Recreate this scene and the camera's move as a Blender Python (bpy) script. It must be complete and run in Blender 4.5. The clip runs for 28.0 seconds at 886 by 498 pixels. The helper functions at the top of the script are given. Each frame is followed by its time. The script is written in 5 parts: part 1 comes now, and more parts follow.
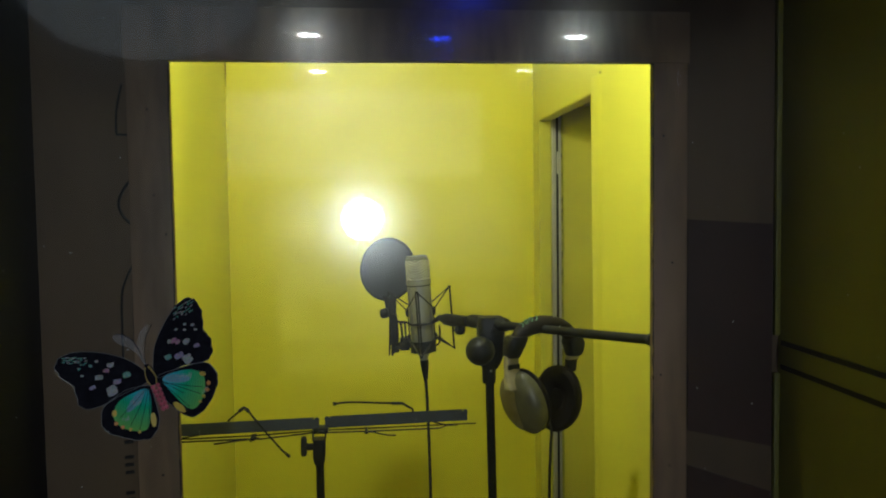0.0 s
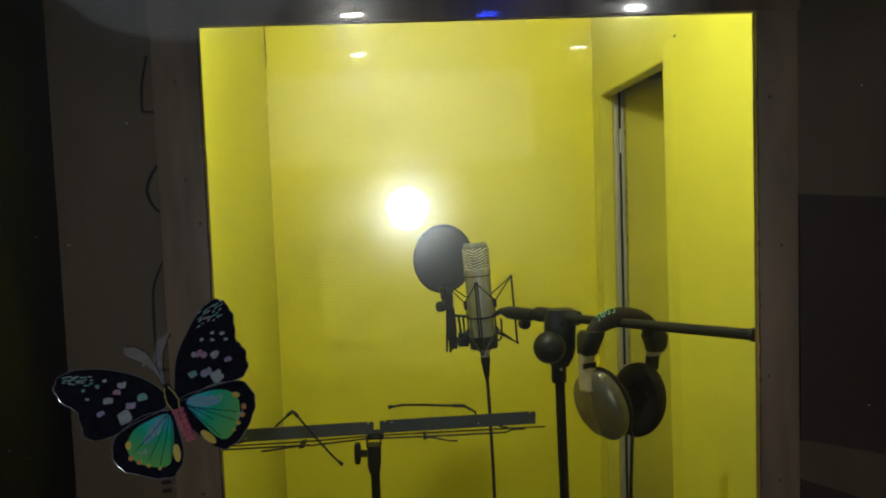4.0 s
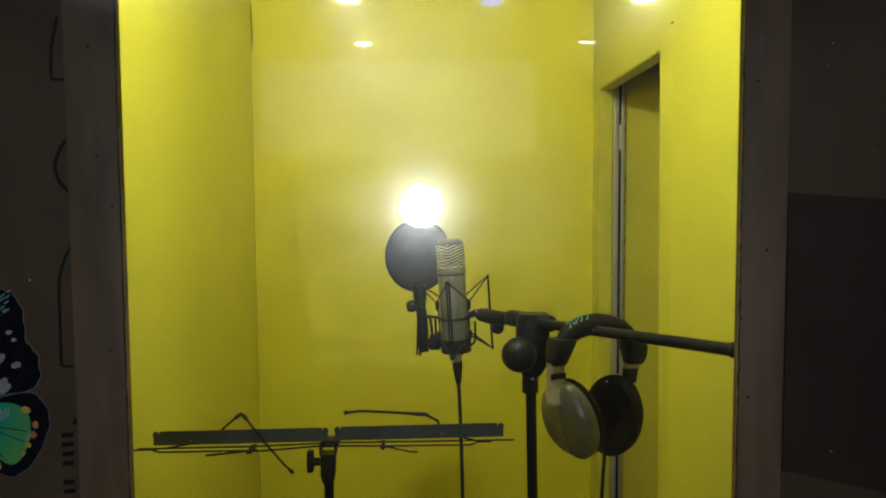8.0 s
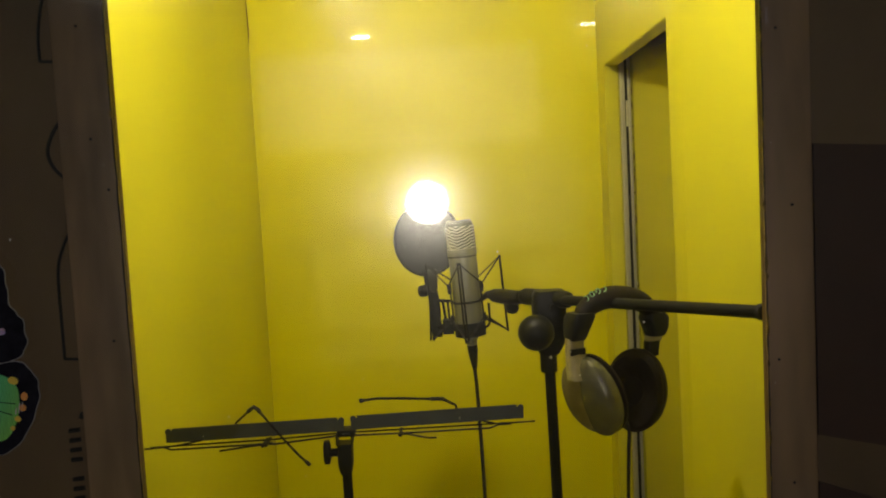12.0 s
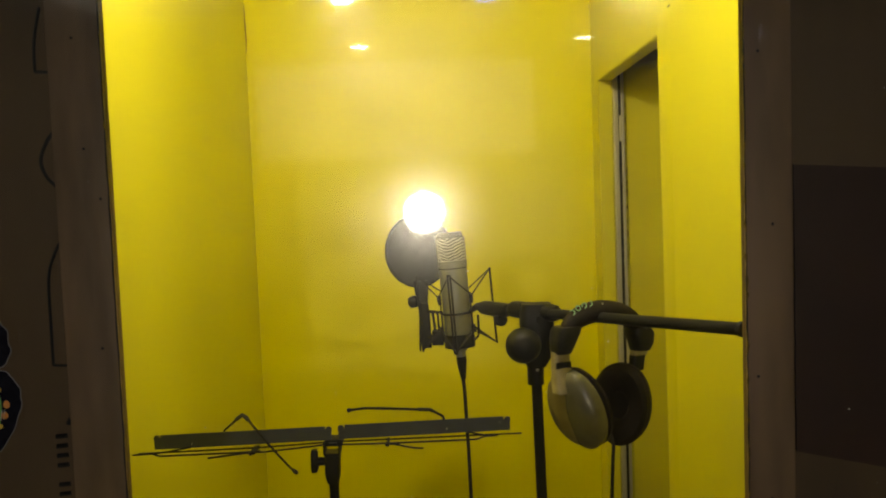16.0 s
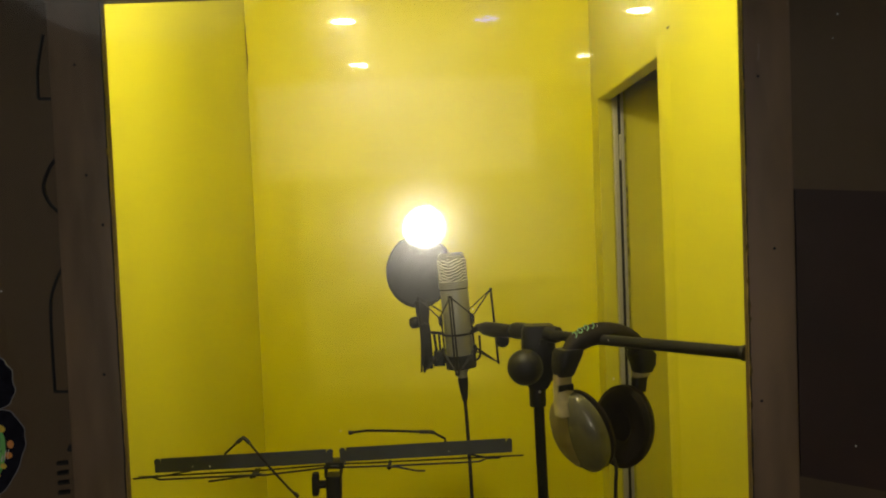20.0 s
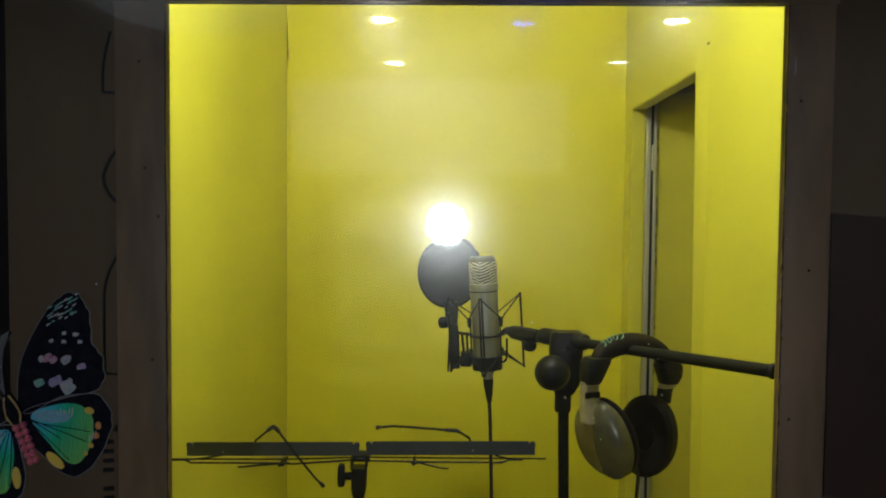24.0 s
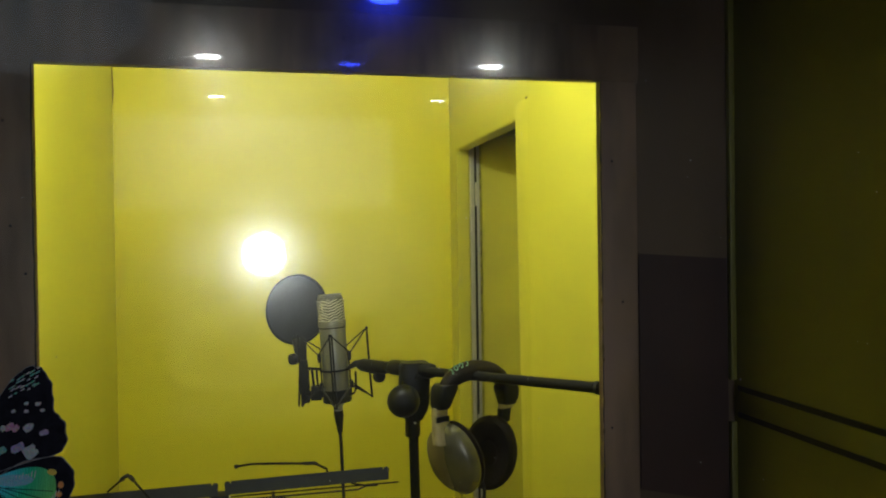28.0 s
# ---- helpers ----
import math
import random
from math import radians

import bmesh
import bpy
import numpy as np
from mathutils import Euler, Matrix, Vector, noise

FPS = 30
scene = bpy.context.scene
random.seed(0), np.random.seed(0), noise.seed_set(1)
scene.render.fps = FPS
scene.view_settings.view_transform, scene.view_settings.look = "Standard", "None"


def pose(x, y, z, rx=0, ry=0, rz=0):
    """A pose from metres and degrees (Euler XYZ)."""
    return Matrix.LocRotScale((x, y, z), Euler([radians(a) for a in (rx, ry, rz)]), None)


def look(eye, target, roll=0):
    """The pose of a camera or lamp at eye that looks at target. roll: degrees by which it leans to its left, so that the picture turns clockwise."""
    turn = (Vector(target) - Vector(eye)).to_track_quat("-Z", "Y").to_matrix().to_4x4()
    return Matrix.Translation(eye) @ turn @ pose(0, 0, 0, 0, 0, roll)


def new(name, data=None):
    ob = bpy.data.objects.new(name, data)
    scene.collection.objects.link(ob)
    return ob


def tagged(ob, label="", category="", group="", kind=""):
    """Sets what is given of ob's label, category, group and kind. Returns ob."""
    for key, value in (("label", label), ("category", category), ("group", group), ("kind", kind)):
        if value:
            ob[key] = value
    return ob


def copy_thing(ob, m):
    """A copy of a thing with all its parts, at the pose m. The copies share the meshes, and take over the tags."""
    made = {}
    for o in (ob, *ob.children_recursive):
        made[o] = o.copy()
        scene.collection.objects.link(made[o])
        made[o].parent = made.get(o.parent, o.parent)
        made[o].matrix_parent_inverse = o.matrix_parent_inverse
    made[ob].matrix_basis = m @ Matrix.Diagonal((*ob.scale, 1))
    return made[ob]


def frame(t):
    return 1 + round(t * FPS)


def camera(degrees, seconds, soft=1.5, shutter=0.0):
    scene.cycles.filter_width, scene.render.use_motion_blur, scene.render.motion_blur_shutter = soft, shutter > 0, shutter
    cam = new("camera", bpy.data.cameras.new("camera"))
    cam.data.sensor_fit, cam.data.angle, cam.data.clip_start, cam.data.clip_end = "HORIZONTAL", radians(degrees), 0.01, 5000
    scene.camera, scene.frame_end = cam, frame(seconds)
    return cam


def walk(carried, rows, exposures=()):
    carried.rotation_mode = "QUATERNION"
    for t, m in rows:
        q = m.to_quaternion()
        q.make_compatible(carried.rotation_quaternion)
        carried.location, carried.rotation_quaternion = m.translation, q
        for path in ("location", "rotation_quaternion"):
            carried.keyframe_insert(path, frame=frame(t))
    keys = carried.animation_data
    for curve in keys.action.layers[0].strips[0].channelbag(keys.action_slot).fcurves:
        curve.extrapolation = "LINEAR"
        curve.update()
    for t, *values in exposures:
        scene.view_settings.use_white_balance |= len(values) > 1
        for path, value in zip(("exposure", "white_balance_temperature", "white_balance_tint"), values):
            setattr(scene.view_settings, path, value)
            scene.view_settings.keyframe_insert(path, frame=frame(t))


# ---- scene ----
cam = camera(59.51, 28.0, soft=2.0)
PATH = [
    (0, (0.0368, -0.0413, 1.5967), (0.2282, 1.9468, 1.4913), -0.76),
    (0.5, (-0.0360, 0.0469, 1.5658), (0.3584, 2.0028, 1.4286), -1.42),
    (1, (-0.0699, 0.0903, 1.5693), (0.3034, 2.0500, 1.4275), -0.11),
    (1.5, (-0.0361, 0.1096, 1.5717), (0.3159, 2.0774, 1.5082), 0.27),
    (2, (-0.0546, 0.1196, 1.5144), (0.2660, 2.0824, 1.3036), -1.25),
    (2.5, (-0.0664, 0.1209, 1.4997), (0.2010, 2.0928, 1.2995), -3.92),
    (3, (-0.0486, 0.1199, 1.5497), (0.2583, 2.0918, 1.4183), -2.29),
    (3.5, (-0.0321, 0.1089, 1.5698), (0.1749, 2.0912, 1.4035), -1.49),
    (4, (0.0179, 0.1052, 1.5861), (0.0938, 2.0994, 1.4549), -2.05),
    (4.5, (0.0769, 0.1181, 1.5854), (0.1842, 2.1065, 1.3988), -0.57),
    (6.5, (0.1245, 0.1957, 1.5778), (0.1534, 2.1915, 1.4516), 0.37),
    (7, (0.1077, 0.2080, 1.5857), (0.1416, 2.2026, 1.4430), -0.33),
    (7.5, (0.1142, 0.2031, 1.5843), (0.1308, 2.1994, 1.4632), -1.12),
    (8, (0.1111, 0.2097, 1.5722), (0.1392, 2.2050, 1.4384), -0.32),
    (8.5, (0.1090, 0.2079, 1.5738), (0.1108, 2.2026, 1.4278), -1.24),
    (9, (0.1029, 0.2007, 1.5768), (0.0849, 2.1963, 1.4463), -2.79),
    (9.5, (0.1147, 0.2007, 1.5657), (0.0731, 2.1945, 1.4131), -3.57),
    (10, (0.1254, 0.2132, 1.5765), (0.1004, 2.2098, 1.4620), -4.07),
    (10.5, (0.1244, 0.2127, 1.5783), (0.1006, 2.2106, 1.4888), -3.35),
    (11, (0.1180, 0.2071, 1.5752), (0.0569, 2.2051, 1.5111), -3.87),
    (11.5, (0.1237, 0.2309, 1.5569), (0.1457, 2.2255, 1.4117), -3.90),
    (12, (0.1064, 0.2426, 1.5404), (0.1148, 2.2377, 1.4013), -3.03),
    (12.5, (0.0913, 0.2139, 1.5551), (0.0993, 2.2086, 1.4107), -3.09),
    (14.5, (0.1052, 0.2093, 1.5494), (0.1479, 2.2061, 1.4450), -2.69),
    (15, (0.1165, 0.2199, 1.5443), (0.1188, 2.2150, 1.4048), -3.19),
    (15.5, (0.1139, 0.2363, 1.5456), (0.1427, 2.2321, 1.4185), -3.03),
    (16, (0.1191, 0.2297, 1.5458), (0.1355, 2.2263, 1.4295), -2.12),
    (16.5, (0.1187, 0.2262, 1.5526), (0.1080, 2.2245, 1.4703), -2.90),
    (17, (0.1223, 0.2222, 1.5633), (0.1385, 2.2204, 1.4814), -2.68),
    (17.5, (0.1187, 0.2290, 1.5576), (0.1629, 2.2261, 1.4583), -2.79),
    (18, (0.1135, 0.2383, 1.5542), (0.1306, 2.2355, 1.4507), -2.74),
    (18.5, (0.1130, 0.2392, 1.5554), (0.1239, 2.2366, 1.4538), -2.42),
    (19, (0.1158, 0.2375, 1.5530), (0.1299, 2.2354, 1.4616), -2.05),
    (19.5, (0.1123, 0.2295, 1.5590), (0.0954, 2.2276, 1.4755), -2.75),
    (20, (0.1169, 0.2300, 1.5575), (0.1353, 2.2284, 1.4787), -2.25),
    (20.5, (0.1084, 0.2329, 1.5541), (0.1045, 2.2306, 1.4602), -1.98),
    (22.5, (0.1096, 0.2307, 1.5604), (0.1184, 2.2285, 1.4662), -2.20),
    (23, (0.1002, 0.2281, 1.5520), (0.0968, 2.2250, 1.4402), -1.92),
    (23.5, (0.0875, 0.2103, 1.5677), (0.0409, 2.2077, 1.4763), -0.91),
    (24, (0.0932, 0.2044, 1.5680), (0.0601, 2.2023, 1.4829), 0.50),
    (24.5, (0.1051, 0.1755, 1.5734), (0.0580, 2.1739, 1.5083), -1.77),
    (25, (0.0855, 0.1523, 1.5752), (0.2060, 2.1467, 1.4857), -0.25),
    (25.5, (0.0285, 0.1526, 1.5796), (0.2711, 2.1359, 1.4936), -0.59),
    (26, (0.0116, 0.1463, 1.5943), (0.3301, 2.1181, 1.4917), -0.43),
    (26.5, (0.0146, 0.1315, 1.5884), (0.2641, 2.1091, 1.4255), 0.71),
    (27, (0.0057, 0.1552, 1.5829), (0.1983, 2.1422, 1.4624), 1.72),
    (27.5, (0.0127, 0.1479, 1.5848), (0.3734, 2.1148, 1.5502), -0.64),
    (28, (0.0253, 0.1141, 1.5961), (0.4635, 2.0654, 1.5748), -0.80),
]
LIGHTING = [
    (0, 0.09, 5992, 1.6), (1, 0.14, 6288, 6.5), (2, 0.04, 7000, 10), (3, 0.09, 6500, 10), (4, 0.04, 6160, 4.4), (4.5, 0.04, 6204, 5.1),
    (6.5, -0.01, 6456, 9.3), (7, -0.01, 6750, 10), (7.6, -0.01, 6288, 6.5), (8, -0.01, 6244, 5.8), (9, 0.04, 7000, 10), (10, 0.06, 7250, 10),
    (11, 0.04, 6880, 10), (12, 0.04, 8380, 10), (12.6, 0.04, 9130, 10), (14.5, 0.04, 6880, 10), (15, 0.19, 8630, 10), (16, 0.06, 9250, 10),
    (16.4, 0.04, 8000, 10), (17, -0.01, 7380, 10), (17.4, -0.01, 6620, 10), (18, 0.04, 8500, 10), (19, 0.04, 8750, 10), (20, 0.02, 8250, 10),
    (22.5, 0.04, 8630, 10), (23, 0.04, 8380, 10), (23.5, -0.01, 7630, 10), (24, -0.03, 6244, 5.8), (25, -0.03, 6372, 7.9), (26, -0.03, 6244, 5.8),
    (27, -0.05, 6116, 3.7), (28, -0.05, 6244, 5.8),
]
walk(cam, [(t, look(eye, target, roll)) for t, eye, target, roll in PATH], LIGHTING)

# ---- light ----
world = bpy.data.worlds.new("world")
scene.world = world
world.use_nodes = True
world.node_tree.nodes["Background"].inputs[0].default_value = (0.004, 0.004, 0.005, 1)
world.node_tree.nodes["Background"].inputs[1].default_value = 0.2
BOOTH_GLOW, TORCH_GLOW, DOWN_GLOW, BLUE_GLOW = 426.0, 94.0, 200.0, 115.0


# ---- materials ----
def plain(name, colour, rough=0.5, metal=0.0, vary=0.15, scale=8.0, bump=0.0, grain=60.0, coat=0.0, stretch=(1, 1, 1), spec=0.5):
    """Paint, plastic, wood or metal: a base colour with blotches at one scale, grain at another, and fine relief."""
    m = bpy.data.materials.new(name)
    m.use_nodes = True
    n, ln = m.node_tree.nodes, m.node_tree.links
    p = n["Principled BSDF"]
    p.inputs["Roughness"].default_value, p.inputs["Metallic"].default_value = rough, metal
    p.inputs["Coat Weight"].default_value = coat
    p.inputs["Specular IOR Level"].default_value = spec
    co = n.new("ShaderNodeTexCoord")
    mp = n.new("ShaderNodeMapping")
    mp.inputs["Scale"].default_value = stretch
    ln.new(co.outputs["Object"], mp.inputs["Vector"])
    big, fine = n.new("ShaderNodeTexNoise"), n.new("ShaderNodeTexNoise")
    big.inputs["Scale"].default_value, fine.inputs["Scale"].default_value = scale, grain
    big.inputs["Detail"].default_value, fine.inputs["Detail"].default_value = 4, 6
    for tex in (big, fine):
        ln.new(mp.outputs[0], tex.inputs["Vector"])
    add = n.new("ShaderNodeMath")
    add.operation = "MULTIPLY_ADD"
    add.inputs[1].default_value = 0.35
    ln.new(fine.outputs[0], add.inputs[0])
    ln.new(big.outputs[0], add.inputs[2])
    ramp = n.new("ShaderNodeValToRGB")
    lo, hi = [max(0.0, c * (1 - vary)) for c in colour], [min(1.0, c * (1 + vary)) for c in colour]
    ramp.color_ramp.elements[0].position, ramp.color_ramp.elements[1].position = 0.45, 0.9
    ramp.color_ramp.elements[0].color, ramp.color_ramp.elements[1].color = (*lo, 1), (*hi, 1)
    ln.new(add.outputs[0], ramp.inputs[0])
    ln.new(ramp.outputs[0], p.inputs["Base Color"])
    if bump:
        b = n.new("ShaderNodeBump")
        b.inputs["Strength"].default_value, b.inputs["Distance"].default_value = bump, 0.002
        ln.new(add.outputs[0], b.inputs["Height"])
        ln.new(b.outputs[0], p.inputs["Normal"])
    return m


def glow(name, colour, strength):
    m = bpy.data.materials.new(name)
    m.use_nodes = True
    p = m.node_tree.nodes["Principled BSDF"]
    p.inputs["Base Color"].default_value = (0.9, 0.9, 0.9, 1)
    p.inputs["Emission Color"].default_value, p.inputs["Emission Strength"].default_value = (*colour, 1), strength
    return m


def clear(name, tint=(1, 1, 1), rough=0.0, ior=1.5, smear=0.0):
    """Clear sheet: mirror gloss by Fresnel over a see-through body; smear is the share of gloss spread wide to imitate
    lens glare.
    """
    m = bpy.data.materials.new(name)
    m.use_nodes = True
    n, ln = m.node_tree.nodes, m.node_tree.links
    n.remove(n["Principled BSDF"])
    see, shine, mix, fr = n.new("ShaderNodeBsdfTransparent"), n.new("ShaderNodeBsdfGlossy"), n.new("ShaderNodeMixShader"), n.new("ShaderNodeFresnel")
    see.inputs[0].default_value = (*tint, 1)
    shine.inputs["Roughness"].default_value = rough
    fr.inputs["IOR"].default_value = ior
    # Wide lobe added for the glow that glare puts round bright spots.
    film, both = n.new("ShaderNodeBsdfGlossy"), n.new("ShaderNodeMixShader")
    film.inputs["Roughness"].default_value = 0.145
    both.inputs[0].default_value = smear
    ln.new(shine.outputs[0], both.inputs[1])
    ln.new(film.outputs[0], both.inputs[2])
    ln.new(fr.outputs[0], mix.inputs[0])
    ln.new(see.outputs[0], mix.inputs[1])
    ln.new(both.outputs[0], mix.inputs[2])
    ln.new(mix.outputs[0], n["Material Output"].inputs["Surface"])
    return m


def hazy(name, colour, share):
    """Thin cloudy plastic: a share of pale diffuse over a see-through body."""
    m = plain(name, colour, rough=0.2)
    n, ln = m.node_tree.nodes, m.node_tree.links
    see, mix = n.new("ShaderNodeBsdfTransparent"), n.new("ShaderNodeMixShader")
    mix.inputs[0].default_value = share
    ln.new(see.outputs[0], mix.inputs[1])
    ln.new(n["Principled BSDF"].outputs[0], mix.inputs[2])
    ln.new(mix.outputs[0], n["Material Output"].inputs["Surface"])
    return m


def wing_inner(name, stops, reach):
    """Printed foil whose colour runs outwards from the body."""
    m = plain(name, (0.5, 0.5, 0.5), rough=0.14)
    n, ln = m.node_tree.nodes, m.node_tree.links
    p = n["Principled BSDF"]
    co = n.new("ShaderNodeTexCoord")
    ln_ = n.new("ShaderNodeVectorMath")
    ln_.operation = "LENGTH"
    ln.new(co.outputs["Object"], ln_.inputs[0])
    mr = n.new("ShaderNodeMapRange")
    mr.inputs["From Min"].default_value, mr.inputs["From Max"].default_value = reach
    ln.new(ln_.outputs["Value"], mr.inputs["Value"])
    ramp = n.new("ShaderNodeValToRGB")
    while len(ramp.color_ramp.elements) < len(stops):
        ramp.color_ramp.elements.new(0.5)
    for e, (at, col) in zip(ramp.color_ramp.elements, stops):
        e.position, e.color = at, (*col, 1)
    ln.new(mr.outputs[0], ramp.inputs[0])
    ln.new(ramp.outputs[0], p.inputs["Base Color"])
    wave, b = n.new("ShaderNodeTexWave"), n.new("ShaderNodeBump")
    wave.inputs["Scale"].default_value, wave.inputs["Distortion"].default_value = 220, 6.0
    wave.inputs["Detail"].default_value = 3.0
    ln.new(co.outputs["Object"], wave.inputs["Vector"])
    b.inputs["Strength"].default_value, b.inputs["Distance"].default_value = 0.8, 0.0012
    ln.new(wave.outputs["Fac"], b.inputs["Height"])
    ln.new(b.outputs[0], p.inputs["Normal"])
    p.inputs["Coat Weight"].default_value, p.inputs["Coat Roughness"].default_value = 1.0, 0.06
    ln.new(b.outputs[0], p.inputs["Coat Normal"])
    p.inputs["Metallic"].default_value = 0.0
    return m


def glitter(name, colour, share=0.35):
    """Holographic foil: small facets, each with its own tint and tilt."""
    m = plain(name, colour, rough=0.2, metal=0.2, coat=0.8)
    n, ln = m.node_tree.nodes, m.node_tree.links
    p = n["Principled BSDF"]
    co, vo = n.new("ShaderNodeTexCoord"), n.new("ShaderNodeTexVoronoi")
    vo.inputs["Scale"].default_value = 1300
    ln.new(co.outputs["Object"], vo.inputs["Vector"])
    mix = n.new("ShaderNodeMixRGB")
    mix.inputs[0].default_value, mix.inputs[1].default_value = share, (*colour, 1)
    ln.new(vo.outputs["Color"], mix.inputs[2])
    ln.new(mix.outputs[0], p.inputs["Base Color"])
    b = n.new("ShaderNodeBump")
    b.inputs["Strength"].default_value, b.inputs["Distance"].default_value = 0.9, 0.001
    ln.new(vo.outputs["Distance"], b.inputs["Height"])
    ln.new(b.outputs[0], p.inputs["Normal"])
    return m


def woven(name, colour, pitch, metal, rough, deep):
    """A woven or knitted mesh: crossed waves in the relief and the colour."""
    m = plain(name, colour, rough=rough, metal=metal)
    n, ln = m.node_tree.nodes, m.node_tree.links
    p = n["Principled BSDF"]
    co = n.new("ShaderNodeTexCoord")
    waves = []
    for axis in ("X", "Z"):
        w = n.new("ShaderNodeTexWave")
        w.bands_direction = axis
        w.inputs["Scale"].default_value = pitch
        ln.new(co.outputs["Object"], w.inputs["Vector"])
        waves.append(w)
    mx = n.new("ShaderNodeMath")
    mx.operation = "MULTIPLY"
    ln.new(waves[0].outputs["Fac"], mx.inputs[0])
    ln.new(waves[1].outputs["Fac"], mx.inputs[1])
    mix = n.new("ShaderNodeMixRGB")
    mix.inputs[1].default_value, mix.inputs[2].default_value = (*[c * (1 - deep) for c in colour], 1), (*colour, 1)
    ln.new(mx.outputs[0], mix.inputs[0])
    ln.new(mix.outputs[0], p.inputs["Base Color"])
    b = n.new("ShaderNodeBump")
    b.inputs["Strength"].default_value, b.inputs["Distance"].default_value = 0.8, 0.001
    ln.new(mx.outputs[0], b.inputs["Height"])
    ln.new(b.outputs[0], p.inputs["Normal"])
    return m


# The back wall's yellow is set deeper than the side walls'.
YELLOW_BACK = plain("back_wall_yellow", (0.70, 0.638, 0.034), rough=0.4, vary=0.07, scale=2.5, bump=0.1, grain=120)
YELLOW = plain("yellow_wall_paint", (0.65, 0.61, 0.062), rough=0.45, vary=0.10, scale=2.2, bump=0.10, grain=90, stretch=(1, 1, 0.4))
# Yellow with the niche's shade put into the base colour.
YELLOW_SHADED = plain("shaded_yellow_paint", (0.165, 0.155, 0.021), rough=0.55, vary=0.15, scale=4.0, bump=0.1, grain=90)
# Wall yellow darkened: the shade on the door is put into this colour.
DOOR_SHADED = plain("shaded_door_yellow", (0.47, 0.435, 0.055), rough=0.5, vary=0.12, scale=4.0, bump=0.06, grain=90)
PLY = plain("dark_stained_plywood", (0.115, 0.073, 0.037), rough=0.6, vary=0.4, scale=5.0, bump=0.0, grain=14, stretch=(1, 1, 0.25))
CASING = plain("brown_casing_wood", (0.215, 0.140, 0.086), rough=0.55, vary=0.55, scale=9.0, bump=0.04, grain=50, stretch=(1, 1, 0.2))
GAP_MAROON = plain("reflection_gap_maroon", (0.040, 0.015, 0.009), rough=0.6, vary=0.2, scale=9.0, bump=0.1)
MATT_BLACK = plain("plain_matt_black", (0.010, 0.010, 0.011), rough=0.7, vary=0.3, scale=5.0, bump=0.02)
INK = plain("black_marker_ink", (0.008, 0.007, 0.007), rough=0.6)
BLACK_STEEL = plain("black_powder_coated_steel", (0.012, 0.012, 0.011), rough=0.5, vary=0.25, scale=30, bump=0.1, grain=300, spec=0.14)
CHIP = plain("chipped_paint", (0.12, 0.08, 0.02), rough=0.8, vary=0.9, scale=120)
# Black steel with a bluish sheen put into its base colour.
LEDGE = plain("bluish_sheen_steel", (0.024, 0.029, 0.036), rough=0.45, vary=0.3, scale=12, bump=0.08, grain=200)
BLACK_PLASTIC = plain("black_plastic", (0.010, 0.010, 0.010), rough=0.42, vary=0.2, scale=25, bump=0.06, grain=250, spec=0.2)
RUBBER = plain("black_rubber", (0.012, 0.012, 0.012), rough=0.75, vary=0.2, scale=40)
LEATHERETTE = plain("black_leatherette", (0.013, 0.0095, 0.006), rough=0.65, vary=0.25, scale=40, bump=0.4, grain=400, spec=0.18)
SILVER = plain("champagne_metal", (0.235, 0.232, 0.205), rough=0.33, metal=0.5, vary=0.06, scale=30, bump=0.04, grain=300)
GRILLE = woven("steel_mesh_grille", (0.26, 0.265, 0.23), 180.0, 0.3, 0.45, 0.6)
WIRE = plain("polished_steel_wire", (0.72, 0.70, 0.62), rough=0.3, metal=0.7, vary=0.08, scale=60)
NYLON = woven("black_nylon_mesh", (0.011, 0.014, 0.027), 160.0, 0.0, 0.6, 0.5)
CREAM = plain("cream_plastic", (0.25, 0.21, 0.11), rough=0.4, vary=0.3, scale=45)
# Darker, blotchier cream than the slider's.
DARK_CREAM = plain("dark_cream_plastic", (0.15, 0.122, 0.055), rough=0.45, vary=0.5, scale=28)
SHELL = plain("silver_grey_plastic", (0.105, 0.10, 0.066), rough=0.26, metal=0.25, vary=0.2, scale=30, bump=0.03, coat=0.4)
ALU = plain("brushed_aluminium", (0.46, 0.445, 0.39), rough=0.38, metal=0.35, vary=0.15, scale=14, bump=0.06, grain=200, stretch=(1, 1, 0.05))
GASKET = plain("black_gasket", (0.012, 0.012, 0.010), rough=0.8)
GREY_WALL = plain("dark_room_paint", (0.05, 0.043, 0.034), rough=0.7, vary=0.2, scale=2.5, bump=0.1)
CARPET = plain("dark_carpet", (0.03, 0.028, 0.028), rough=0.95, vary=0.3, scale=30, bump=0.4, grain=400)
FLOOR_BOUNCE = plain("floor_bounce_grey", (0.26, 0.24, 0.19), rough=0.95, vary=0.25, scale=30, bump=0.4, grain=400)
CEILING_PAINT = plain("dim_ceiling_paint", (0.10, 0.095, 0.088), rough=0.8, vary=0.1, scale=3)
CEILING_BOUNCE = plain("ceiling_bounce_pale", (0.45, 0.445, 0.38), rough=0.8, vary=0.08, scale=3, bump=0.1)
WHITE = plain("white_enamel", (0.78, 0.77, 0.74), rough=0.4, vary=0.05, scale=6)
PALE_BOWL = plain("glowing_pale_grey", (0.45, 0.45, 0.47), rough=0.8, vary=0.6, scale=7, bump=0.2)
# Glow added so the bowl's reflection shows; it is no lamp.
PALE_BOWL.node_tree.nodes["Principled BSDF"].inputs["Emission Color"].default_value = (0.85, 0.92, 1.0, 1)
PALE_BOWL.node_tree.nodes["Principled BSDF"].inputs["Emission Strength"].default_value = 0.5
